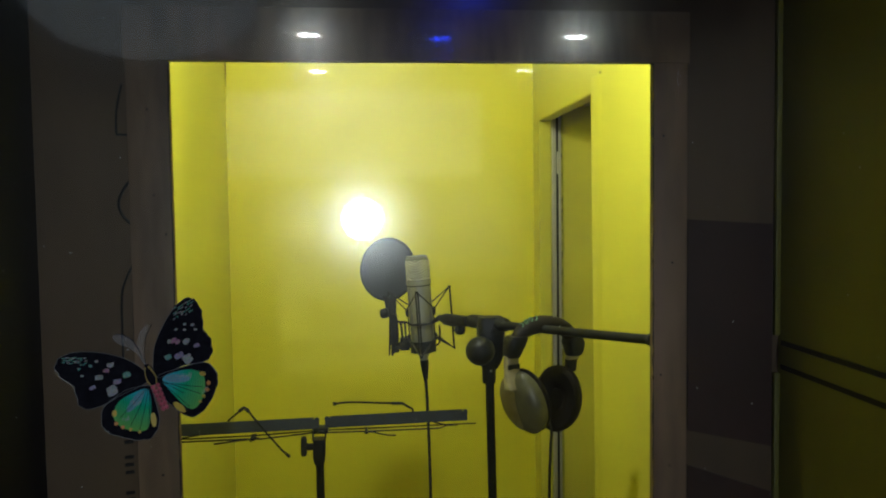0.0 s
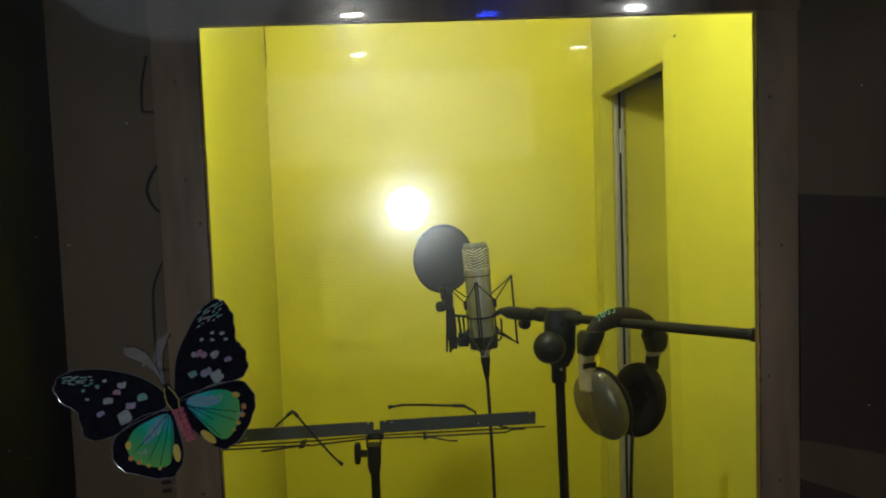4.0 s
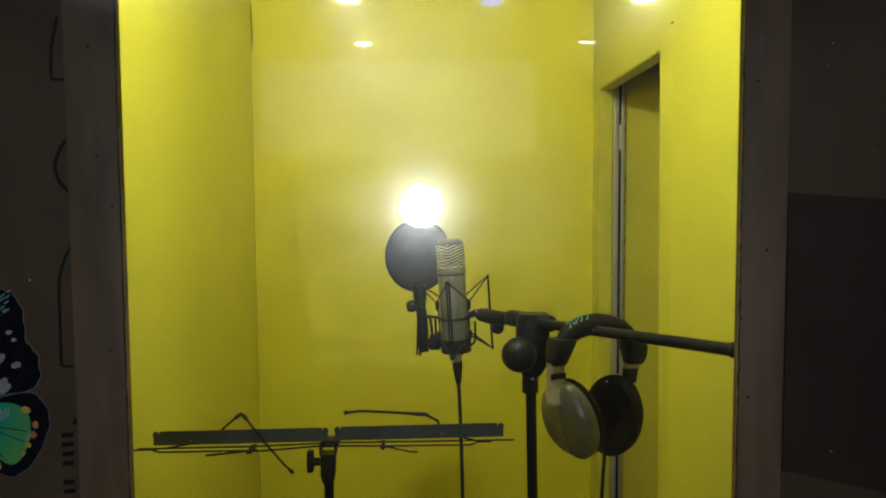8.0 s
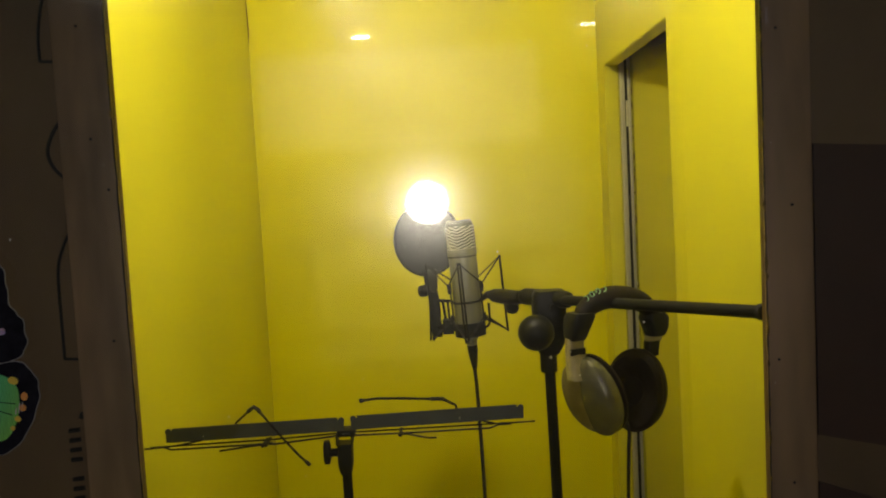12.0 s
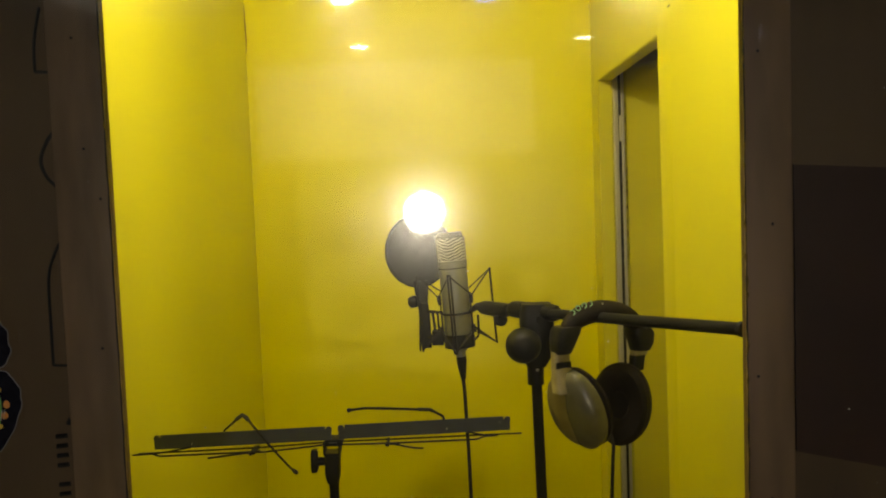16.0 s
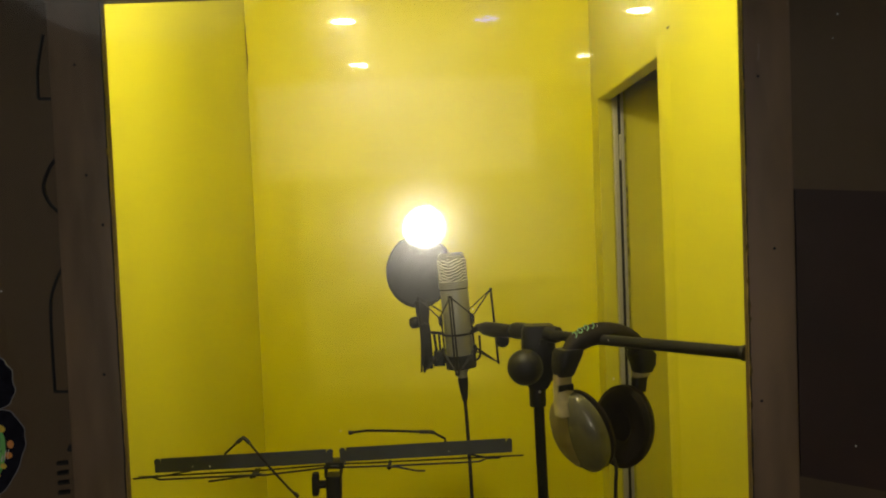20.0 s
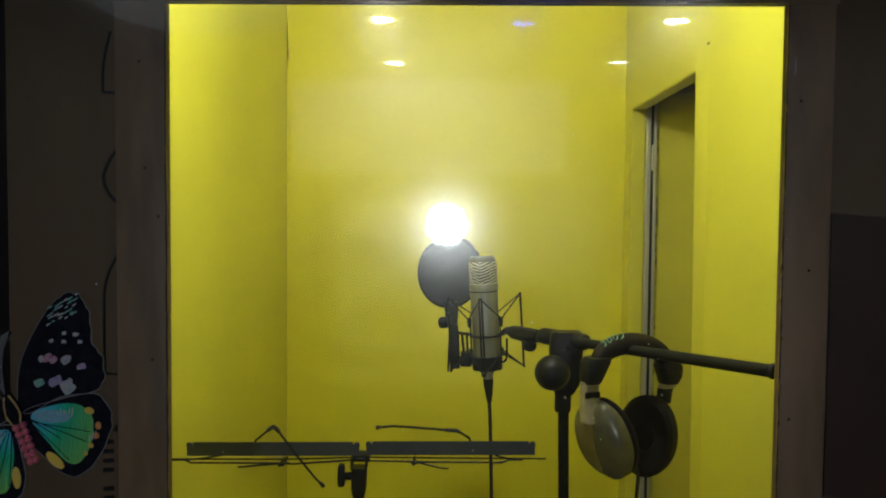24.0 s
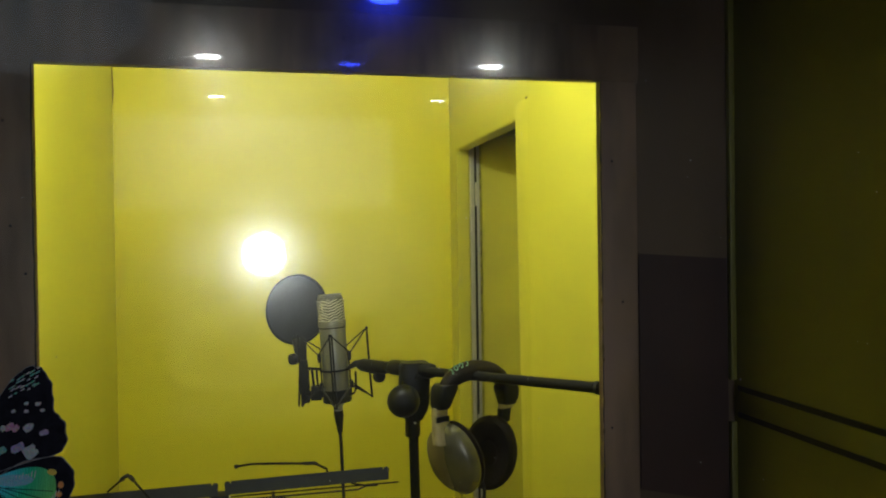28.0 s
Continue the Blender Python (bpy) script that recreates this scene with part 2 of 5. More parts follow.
GLASS = clear("window_glass", (0.97, 0.98, 0.97), ior=1.8, smear=0.58)
CLEAR_BACK = clear("window_glass_back", (0.99, 0.99, 0.99), ior=1.0)
HAZE = hazy("cloudy_film", (0.7, 0.72, 0.75), 0.11)
DUST = plain("pale_dust", (0.7, 0.7, 0.68), rough=0.9)
BULB = glow("warm_white_globe", (1.0, 0.98, 0.90), BOOTH_GLOW)
TORCH_SPOT = glow("torch_spot_glow", (0.97, 1.0, 0.98), TORCH_GLOW)
DOWN = glow("downlight_diffuser", (0.98, 0.97, 0.92), DOWN_GLOW)
BLUE = glow("blue_led_diffuser", (0.03, 0.05, 1.0), BLUE_GLOW)
STRIP = glow("bluish_strip", (0.55, 0.65, 1.0), 1.1)
RECT_GLOW = glow("rectangle_glow", (1.0, 0.96, 0.86), 0.75)
DOWN_WEAK = glow("weak_downlight_diffuser", (0.95, 0.97, 1.0), 40.0)
DIM_BLUE = glow("dim_blue_diffuser", (0.02, 0.06, 1.0), 32.0)
WING_BLACK = plain("black_wing_print", (0.011, 0.011, 0.016), rough=0.6, vary=0.3, scale=200, bump=0.03, grain=500, spec=0.03)
WING_RIM = plain("clear_wing_edge", (0.22, 0.225, 0.24), rough=0.2, coat=0.8)
WING_GREEN = wing_inner("green_blue_wing_print", ((0.0, (0.22, 0.70, 0.97)), (0.24, (0.09, 0.76, 0.82)), (0.48, (0.05, 0.70, 0.34)), (1.0, (0.30, 0.78, 0.15))), (0.014, 0.056))
WING_BLUE = glitter("blue_glitter_foil", (0.28, 0.76, 0.93), 0.2)
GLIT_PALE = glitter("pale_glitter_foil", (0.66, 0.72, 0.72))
# Near-white colour for painted highlights on the wings.
GLINT_WHITE = glitter("painted_white_glints", (0.88, 0.92, 0.92), 0.15)
GLIT_PINK = glitter("pink_glitter_foil", (0.74, 0.32, 0.46))
GLIT_LILAC = glitter("lilac_glitter_foil", (0.54, 0.44, 0.78))
GLIT_GREEN = glitter("green_glitter_foil", (0.16, 0.64, 0.50))
SPOT_YELLOW = plain("yellow_print", (0.75, 0.55, 0.08), rough=0.35)
SPOT_ORANGE = plain("orange_print", (0.72, 0.30, 0.08), rough=0.35)
PINK = plain("pink_print", (0.62, 0.14, 0.20), rough=0.35)
GOLD = plain("gold_trim", (0.60, 0.45, 0.14), rough=0.3, metal=0.35)
WING_RED = plain("brick_red_print", (0.33, 0.060, 0.042), rough=0.12, vary=0.3, scale=60, bump=0.15, grain=90)
SPOT_BLUE = plain("blue_print", (0.03, 0.03, 0.22), rough=0.3)
SPOT_WHITE = plain("pale_print", (0.75, 0.70, 0.72), rough=0.35)
LOGO_GREEN = plain("pale_green_print", (0.25, 0.55, 0.35), rough=0.5)


# ---- mesh helpers ----
def root_of(ob):
    while ob.parent:
        ob = ob.parent
    return ob


def part(name, bm, material, parent=None, label="", smooth=True, sharp=35):
    """Links a bmesh, laid out in world metres, as one mesh object."""
    me = bpy.data.meshes.new(name)
    if parent:
        bm.transform(Matrix.Translation(-root_of(parent).location))
    bmesh.ops.recalc_face_normals(bm, faces=bm.faces)
    if smooth:
        for f in bm.faces:
            f.smooth = True
        for e in bm.edges:
            if len(e.link_faces) == 2 and e.calc_face_angle(0) > radians(sharp):
                e.smooth = False
    bm.to_mesh(me)
    bm.free()
    me.materials.append(material)
    ob = new(name, me)
    ob.parent = parent
    return tagged(ob, label) if label else ob


def thing(name, place, label, category, group="", kind=""):
    ob = new(name)
    ob.location = place
    ob.empty_display_size = 0.05
    return tagged(ob, label, category, group, kind)


def box(x0, x1, y0, y1, z0, z1, bevel=0.0, bm=None):
    out = bm or bmesh.new()
    got = bmesh.ops.create_cube(out, size=1.0, matrix=Matrix.Translation(((x0 + x1) / 2, (y0 + y1) / 2, (z0 + z1) / 2)) @ Matrix.Diagonal((x1 - x0, y1 - y0, z1 - z0, 1)))
    if bevel:
        edges = list({e for v in got["verts"] for e in v.link_edges})
        bmesh.ops.bevel(out, geom=edges, offset=bevel, segments=2, affect="EDGES", profile=0.6)
    return out


def tube(points, r, n=10, bm=None, loop=False):
    """A round bar through points; r is one radius or one for each point."""
    out = bm or bmesh.new()
    pts = [Vector(p) for p in points]
    rs = r if isinstance(r, (list, tuple)) else [r] * len(pts)
    rings, side = [], None
    for i, p in enumerate(pts):
        a = pts[i - 1] if i or loop else p
        b = pts[(i + 1) % len(pts)] if i + 1 < len(pts) or loop else p
        d = (b - a).normalized()
        if side is None:
            side = d.orthogonal().normalized()
        side = (side - d * side.dot(d)).normalized()
        up = d.cross(side)
        rings.append([out.verts.new(p + rs[i] * (math.cos(2 * math.pi * k / n) * side + math.sin(2 * math.pi * k / n) * up)) for k in range(n)])
    pairs = list(zip(rings, rings[1:])) + ([(rings[-1], rings[0])] if loop else [])
    for a, b in pairs:
        for k in range(n):
            out.faces.new((a[k], a[(k + 1) % n], b[(k + 1) % n], b[k]))
    if not loop:
        out.faces.new(rings[0][::-1])
        out.faces.new(rings[-1])
    return out


def smooth_line(points, steps=6, loop=False):
    """Catmull-Rom through points of any dimension."""
    p = [np.array(q, float) for q in points]
    n, out = len(p), []
    for i in range(n if loop else n - 1):
        a, b, c, d = (p[(i - 1) % n], p[i], p[(i + 1) % n], p[(i + 2) % n]) if loop else (p[max(i - 1, 0)], p[i], p[i + 1], p[min(i + 2, n - 1)])
        for k in range(steps):
            t = k / steps
            out.append(0.5 * (2 * b + (c - a) * t + (2 * a - 5 * b + 4 * c - d) * t * t + (3 * b - a - 3 * c + d) * t ** 3))
    if not loop:
        out.append(p[-1])
    return [tuple(q) for q in out]


def lathe(profile, m, n=28, bm=None, squash=(1, 1), loop=False):
    """Profile of (radius, height) turned about the z axis of the pose m."""
    out = bm or bmesh.new()
    rings = []
    for r, z in profile:
        if r < 1e-6:
            rings.append([out.verts.new(m @ Vector((0, 0, z)))])
        else:
            rings.append([out.verts.new(m @ Vector((squash[0] * r * math.cos(2 * math.pi * k / n), squash[1] * r * math.sin(2 * math.pi * k / n), z))) for k in range(n)])
    for a, b in list(zip(rings, rings[1:])) + ([(rings[-1], rings[0])] if loop else []):
        for k in range(n):
            q = [a[k % len(a)], a[(k + 1) % len(a)], b[(k + 1) % len(b)], b[k % len(b)]]
            q = [v for i, v in enumerate(q) if v not in q[:i]]
            if len(q) > 2:
                out.faces.new(q)
    for ring in (rings[0], rings[-1]):
        if len(ring) > 2 and not loop:
            out.faces.new(ring)
    return out


def facing(place, axis, up=(0, 0, 1)):
    """A pose whose z axis points along axis and whose y axis lies nearest to up."""
    z = Vector(axis).normalized()
    x = Vector(up).cross(z).normalized()
    y = z.cross(x)
    return Matrix.Translation(place) @ Matrix((x, y, z)).transposed().to_4x4()


def around(x0, x1, z0, z1, hx0, hx1, hz0, hz1, y0, y1):
    """A wall along x with a hole through it, as one mesh."""
    bm = box(x0, hx0, y0, y1, z0, z1)
    box(hx1, x1, y0, y1, z0, z1, bm=bm)
    box(hx0, hx1, y0, y1, hz1, z1, bm=bm)
    box(hx0, hx1, y0, y1, z0, hz0, bm=bm)
    return bm


def loft(sections, wide=(1, 0, 0), deep=(0, 1, 0), n=20, power=3.0, bm=None):
    """A rounded-square bar through sections of (centre, half width, half depth)."""
    out = bm or bmesh.new()
    w, d = Vector(wide).normalized(), Vector(deep).normalized()
    rings = []
    for c, hw, hd in sections:
        ring = []
        for k in range(n):
            q = 2 * math.pi * k / n
            cu, cv = math.cos(q), math.sin(q)
            u, v = math.copysign(abs(cu) ** (2 / power), cu), math.copysign(abs(cv) ** (2 / power), cv)
            ring.append(out.verts.new(Vector(c) + w * hw * u + d * hd * v))
        rings.append(ring)
    for p, q in zip(rings, rings[1:]):
        for k in range(n):
            out.faces.new((p[k], p[(k + 1) % n], q[(k + 1) % n], q[k]))
    out.faces.new(rings[0][::-1])
    out.faces.new(rings[-1])
    return out


def structure(name, bm, material, label, category, smooth=False):
    return tagged(part(name, bm, material, smooth=smooth), label, category, kind="structure")


# ---- the vocal booth behind the window ----
XL, XR, YB, YF, TOP = -0.402, 0.580, 2.468, 1.099, 2.45
OL, OR_, OB, OT = -0.238, 0.4625, 1.110, 1.808  # the opening
DF, DN, DT = 2.380, 1.816, 1.8675  # far jamb, near jamb and head of the booth door
structure("wall_back", box(XL - 0.1, XR + 0.25, YB, YB + 0.1, 0, TOP), YELLOW_BACK, "bright yellow painted booth wall", "wall")
structure("wall_left", box(XL - 0.1, XL, YF + 0.05, YB, 0, TOP), YELLOW, "bright yellow painted side wall of booth", "wall")
WT = 0.036  # thickness of the partition with the door
bm = box(XR, XR + WT, DF, YB, 0, TOP)
box(XR, XR + WT, YF + 0.05, DN, 0, TOP, bm=bm)
box(XR, XR + WT, DN, DF, DT, TOP, bm=bm)
bmesh.ops.remove_doubles(bm, verts=bm.verts, dist=0.0001)
rim = [e for e in bm.edges if all(abs(v.co.x - XR) < 1e-4 for v in e.verts) and all(DN - 1e-4 < v.co.y < DF + 1e-4 and v.co.z < DT + 1e-4 for v in e.verts)]
bmesh.ops.bevel(bm, geom=rim, offset=0.006, segments=3, affect="EDGES", profile=0.5)


def lean_jamb(bm):
    """The near jamb of the door stands a little out of plumb."""
    for v in bm.verts:
        if abs(v.co.y - DN) < 0.02:
            v.co.y += 0.026 * (v.co.z - DT) - 0.008
    return bm


lean_jamb(bm)
structure("wall_right", bm, YELLOW, "yellow painted wall with a recessed door", "wall")
structure("wall_front", around(XL - 0.1, XR + 0.14, 0, TOP, OL - 0.05, OR_ + 0.05, OB - 0.05, OT + 0.05, YF, YF + 0.05), YELLOW, "yellow inner face of the window wall", "wall")
structure("wall_corridor", box(1.10, 1.15, 1.4, 2.6, 0, TOP), GREY_WALL, "dim corridor wall beyond the booth door", "wall")
# Out of view; grey lifted so it reflects light onto the lower walls.
structure("floor_booth", box(XL - 0.1, XR + 0.25, YF, YB + 0.1, -0.05, 0), FLOOR_BOUNCE, "unseen grey booth floor, lightened to bounce light up", "floor")
# Out of view; its pale tone is chosen for the light it throws back.
structure("ceiling_booth", box(XL - 0.1, XR + 0.25, YF, YB + 0.1, TOP, TOP + 0.06), CEILING_BOUNCE, "unseen booth ceiling, kept pale to bounce light", "ceiling")

door = thing("door_1", (XR + 0.07, (DF + DN) / 2, 0), "yellow door standing ajar with aluminium edge profile", "door", kind="structure")
hinge = Matrix.Translation((XR + 0.074, DF - 0.004, 0)) @ Matrix.Rotation(radians(33), 4, "Z")
bm = box(0.0, 0.035, -0.56, 0.0, 0.01, DT + 0.035, 0.003)
bm.transform(hinge)
part("leaf", bm, DOOR_SHADED, door, "yellow leaf, ajar, with shade put into its colour")
part("frame_post", box(XR + WT + 0.002, XR + WT + 0.07, DF + 0.001, DF + 0.05, 0, DT + 0.06), DOOR_SHADED, door, "yellow painted frame post")
part("jamb_profile", box(XR + 0.039, XR + 0.052, DF - 0.008, DF + 0.001, 0, DT + 0.02, 0.002), ALU, door, "brushed aluminium jamb profile")
part("seal", box(XR + 0.0525, XR + 0.060, DF - 0.004, DF + 0.001, 0, DT + 0.02), GASKET, door, "black rubber seal")
part("stop_profile", box(XR + 0.0605, XR + 0.068, DF - 0.008, DF + 0.001, 0, DT + 0.02, 0.0015), ALU, door, "aluminium stop profile")
for z in (0.25, 1.0, 1.70):
    part("hinge", tube([(XR + 0.0565, DF - 0.009, z), (XR + 0.0565, DF - 0.009, z + 0.07)], 0.0035, 10), ALU, door, "steel hinge")
chips = random.Random(5)
for z in np.linspace(0.95, 1.80, 26):
    h, w = chips.uniform(0.004, 0.014), chips.uniform(0.0008, 0.002)
    x, z = XR + 0.0705, z + chips.uniform(-0.015, 0.015)
    part("edge_chip", tube([(x, DF - 0.008, z - h), (x + chips.uniform(-0.001, 0.001), DF - 0.008, z), (x, DF - 0.008, z + h)], [w * 0.4, w, w * 0.3], 6), CHIP, door, "chipped paint on the leaf edge")
part("architrave", lean_jamb(box(XR - 0.004, XR + 0.001, 1.706, DN - 0.008, 0, 1.903, 0.002)), YELLOW, door, "yellow painted architrave")
part("joint_gap", box(XR - 0.0036, XR + 0.001, 1.707, 1.730, 1.9032, 1.9070), INK, door, "dark open joint over the architrave")
structure("wall_lining", box(XR - 0.0065, XR - 0.0005, YF + 0.051, 1.7045, 0, TOP - 0.001, 0.001), YELLOW, "yellow painted lining board beside the booth window", "wall")
for y, z in ((1.26, 1.205), (1.20, 1.615), (1.196, 1.622), (1.33, 1.47)):
    part("nail_hole", lathe([(0.0, 0.0006), (0.0012, 0.0004), (0.0013, 0.0), (0.0, 0.0)], facing((XR - 0.0066, y, z), (-1, 0, 0)), 8), INK, door)

lamp = thing("bulkhead_lamp", (0.050, YF + 0.05, 2.20), "round warm white lamp above the booth window", "lamp")
part("base", lathe([(0.0, 0.0), (0.075, 0.0), (0.075, 0.02), (0.0, 0.02)], facing((0.050, YF + 0.05, 2.20), (0, 1, 0))), WHITE, lamp)
part("globe", lathe([(0.035 * math.sin(math.pi * k / 14), 0.055 - 0.035 * math.cos(math.pi * k / 14)) for k in range(15)], facing((0.050, YF + 0.05, 2.20), (0, 1, 0))), BULB, lamp, "glowing white globe")

# ---- window wall: dark boards round the opening ----
NL, NR, NB, NT, GY = -0.424, 0.664, 0.85, 2.15, 0.617  # niche sides, bottom, top, glass face
BY = 1.091
board = tagged(part("plywood_board", around(NL, NR, NB, NT, OL, OR_, OB, OT, BY, YF), PLY, smooth=False), "dark stained plywood board round the booth window", "board", kind="structure")
casing = thing("window_1", (0.114, BY, OB), "dark brown wooden casing of the booth window", "window", kind="structure")
part("casing_side", box(-0.296, OL, BY - 0.006, BY, OB - 0.062, OT + 0.0, 0.0015), CASING, casing)
part("casing_side", box(OR_, 0.515, BY - 0.006, BY, OB - 0.062, OT + 0.0, 0.0015), CASING, casing)
part("casing_head", box(-0.299, 0.519, BY - 0.006, BY, OT, OT + 0.075, 0.0015), CASING, casing)
part("casing_sill", box(OL, OR_, BY - 0.007, BY, OB - 0.06, OB, 0.0015), CASING, casing)
# Dark patches drawn where the glass mirrors no light; not separate boards.
for top_l, top_r, low_l, low_r in ((1.575, 1.566, 1.252, 1.222), (1.198, 1.150, NB + 0.01, NB + 0.01)):
    bm = bmesh.new()
    bm.faces.new([bm.verts.new((x, BY - 0.001, z)) for x, z in ((0.5175, top_l), (NR - 0.012, top_r), (NR - 0.012, low_r), (0.5175, low_l))])
    got = bmesh.ops.extrude_face_region(bm, geom=list(bm.faces))
    bmesh.ops.translate(bm, vec=(0, -0.003, 0), verts=[v for v in got["geom"] if isinstance(v, bmesh.types.BMVert)])
    tagged(part("reflection_gap", bm, GAP_MAROON, smooth=False), "dark maroon patch with sloping edges, drawn where no reflection falls", "panel", kind="structure")
# Left side, top and ledge share one even black.
structure("niche_side_left", box(NL - 0.05, NL, GY + 0.02, YF, NB, NT), MATT_BLACK, "black side of the window niche", "wall")
structure("niche_side_right", box(NR, NR + 0.05, GY + 0.02, YF, NB, NT), YELLOW_SHADED, "yellow side of the niche, shade put into its colour", "wall")
structure("niche_top", box(NL - 0.05, NR + 0.05, GY + 0.02, YF, NT, NT + 0.05), MATT_BLACK, "black top of the niche", "ceiling")
structure("niche_bottom", box(NL - 0.05, NR + 0.05, GY + 0.02, YF, NB - 0.05, NB), MATT_BLACK, "black ledge of the niche", "ledge")
rail = thing("wall_rail", (NR, 0.86, 1.38), "yellow wall rail darkened for shade, with drawn shadow lines", "rail", kind="structure")
part("band", box(NR - 0.004, NR, GY + 0.03, BY - 0.012, 1.352, 1.381, 0.001), YELLOW_SHADED, rail)
# Two dark strips drawn in place of the rail's shadow lines.
part("dark_line", box(NR - 0.003, NR, GY + 0.03, BY - 0.012, 1.381, 1.388), GASKET, rail, "dark strip drawn as the upper shadow line")
part("dark_line", box(NR - 0.003, NR, GY + 0.03, BY - 0.012, 1.344, 1.352), GASKET, rail, "dark strip drawn as the lower shadow line")
bead = thing("corner_bead", (NR, BY, NB), "thin yellow corner bead, darkened for shade", "trim", kind="structure")
part("bead", box(NR - 0.010, NR - 0.001, BY - 0.009, BY, 1.395, NT, 0.002), YELLOW_SHADED, bead)
part("bead", box(NR - 0.010, NR - 0.001, BY - 0.009, BY, NB, 1.337, 0.002), YELLOW_SHADED, bead)

nail_spots = [(-0.262, 1.62), (-0.247, 1.565), (-0.268, 1.74), (-0.255, 1.40), (-0.262, 1.22), (0.478, 1.70), (0.492, 1.51), (0.474, 1.34), (0.488, 1.20), (0.02, 1.085), (0.25, 1.088), (0.12, 1.85)]
for x, z in nail_spots:
    part("nail_head", lathe([(0.0, 0.0008), (0.0016, 0.0006), (0.0018, 0.0), (0.0, 0.0)], facing((x, BY - 0.0066, z), (0, -1, 0)), 8), INK, casing)
chip_rng = random.Random(11)
for z in np.linspace(1.15, 1.79, 22):
    side = OR_ if chip_rng.random() < 0.72 else OL
    z += chip_rng.uniform(-0.012, 0.012)
    h, w = chip_rng.uniform(0.002, 0.009), chip_rng.uniform(0.0008, 0.0019)
    part("paint_chip", tube([(side, BY - 0.0066, z - h), (side + chip_rng.uniform(-0.001, 0.001), BY - 0.0068, z), (side, BY - 0.0066, z + h)], [w * 0.4, w, w * 0.3], 6), CHIP, casing, "chipped yellow and brown paint")
for side in (OL, OR_):
    seam = [(side + chip_rng.uniform(-0.0004, 0.0004), BY - 0.0060, z) for z in np.linspace(OB + 0.001, OT - 0.001, 40)]
    part("open_joint", tube(seam, [chip_rng.uniform(0.0005, 0.0012) for _ in seam], 6), INK, casing, "thin dark open joint")
crack = bmesh.new()
tube([(XL + 0.001, YB - 0.001, 1.99), (XL + 0.003, YB - 0.002, 2.03), (XL + 0.001, YB - 0.001, 2.10), (XL + 0.002, YB - 0.002, 2.13)], [0.0005, 0.002, 0.0014, 0.0008], 6, crack)
tagged(part("corner_crack", crack, PLY), "dark crack in the painted corner joint", "crack", kind="structure")

# ---- the dark room in front of the glass ----
# RY lies far back so the mirrored spot fits the camera's view.
RX0, RX1, RY, RZ = -0.86, 1.27, -11.0, 2.257
structure("wall_partition", around(RX0 - 0.1, RX1 + 0.1, 0, RZ, NL, NR, NB, NT, GY - 0.045, GY + 0.02), GREY_WALL, "dark partition holding the large glass", "wall")
structure("wall_rear", box(RX0 - 0.1, RX1 + 0.1, RY - 0.1, RY, 0, RZ), GREY_WALL, "dark painted rear wall", "wall")
structure("wall_room_left", box(RX0 - 0.1, RX0, RY, GY - 0.045, 0, RZ), GREY_WALL, "dark painted side wall", "wall")
# Unseen wall, made black so the glass mirrors less light at right.
structure("wall_room_right", box(RX1, RX1 + 0.1, RY, GY - 0.045, 0, RZ), MATT_BLACK, "dark painted side wall", "wall")
structure("floor", box(RX0 - 0.1, RX1 + 0.1, RY - 0.1, GY + 0.02, -0.05, 0), CARPET, "dark carpet floor", "floor")
structure("ceiling", box(RX0 - 0.1, RX1 + 0.1, RY - 0.1, GY + 0.02, RZ, RZ + 0.06), CEILING_PAINT, "dim painted ceiling with downlights", "ceiling")
pane = structure("window_glass", box(NL, NR, GY, GY + 0.006, NB, NT), GLASS, "large clear glass pane with dust specks", "glass")
pane.visible_shadow = False
pane.data.materials.append(CLEAR_BACK)
for f in pane.data.polygons:
    f.material_index = 0 if f.normal.y < -0.5 else 1


def downlight(x, y, material, label):
    ob = thing("downlight", (x, y, RZ), label, "lamp", "ceiling downlights")
    part("ring", lathe([(0.043, -0.001), (0.055, -0.001), (0.056, -0.004), (0.052, -0.007), (0.044, -0.005)], Matrix.Translation((x, y, RZ)), n=24, loop=True), WHITE, ob)
    part("diffuser", lathe([(0.0, -0.003), (0.043, -0.003), (0.043, -0.0005), (0.0, -0.0005)], Matrix.Translation((x, y, RZ)), n=24), material, ob, "glowing diffuser")
    return ob


first = downlight(-0.173, -1.716, DOWN, "small round white ceiling downlight")
for x, y in ((0.857, -1.716), (-0.193, -2.485)):
    copy_thing(first, Matrix.Translation((x, y, RZ)))
downlight(0.805, -2.45, DOWN_WEAK, "small round weak white ceiling downlight")
downlight(0.324, -1.755, DIM_BLUE, "small round dim blue ceiling downlight")
downlight(0.342, -0.97, BLUE, "small round bright blue ceiling downlight")

# Added disc: its mirror image stands in for the camera's own torch.
LX, LZ = -0.051, 1.434
torch_disc = thing("torch_stand_in", (LX, RY, LZ), "added bright disc standing in for the mirrored camera torch", "lamp")
fm = facing((LX, RY, LZ), (0, 1, 0))
part("housing", lathe([(0.0, 0.0), (0.37, 0.0), (0.42, 0.03), (0.415, 0.055), (0.0, 0.055)], fm, n=48), BLACK_PLASTIC, torch_disc)
part("diffuser", lathe([(0.0, 0.0555), (0.325, 0.0555), (0.318, 0.064), (0.0, 0.075)], fm, n=48), TORCH_SPOT, torch_disc, "white disc seen mirrored as the torch spot")

# Stands in for a pale mirrored rectangle; glow and rods are added.
panel = thing("reflected_rectangle", (0, -1.86, RZ), "glowing white rectangle standing in for a pale reflection", "light panel")
part("frame", around(-0.520, 0.502, 1.720, 2.069, -0.505, 0.487, 1.735, 2.054, -1.885, -1.848), WHITE, panel, "white frame")
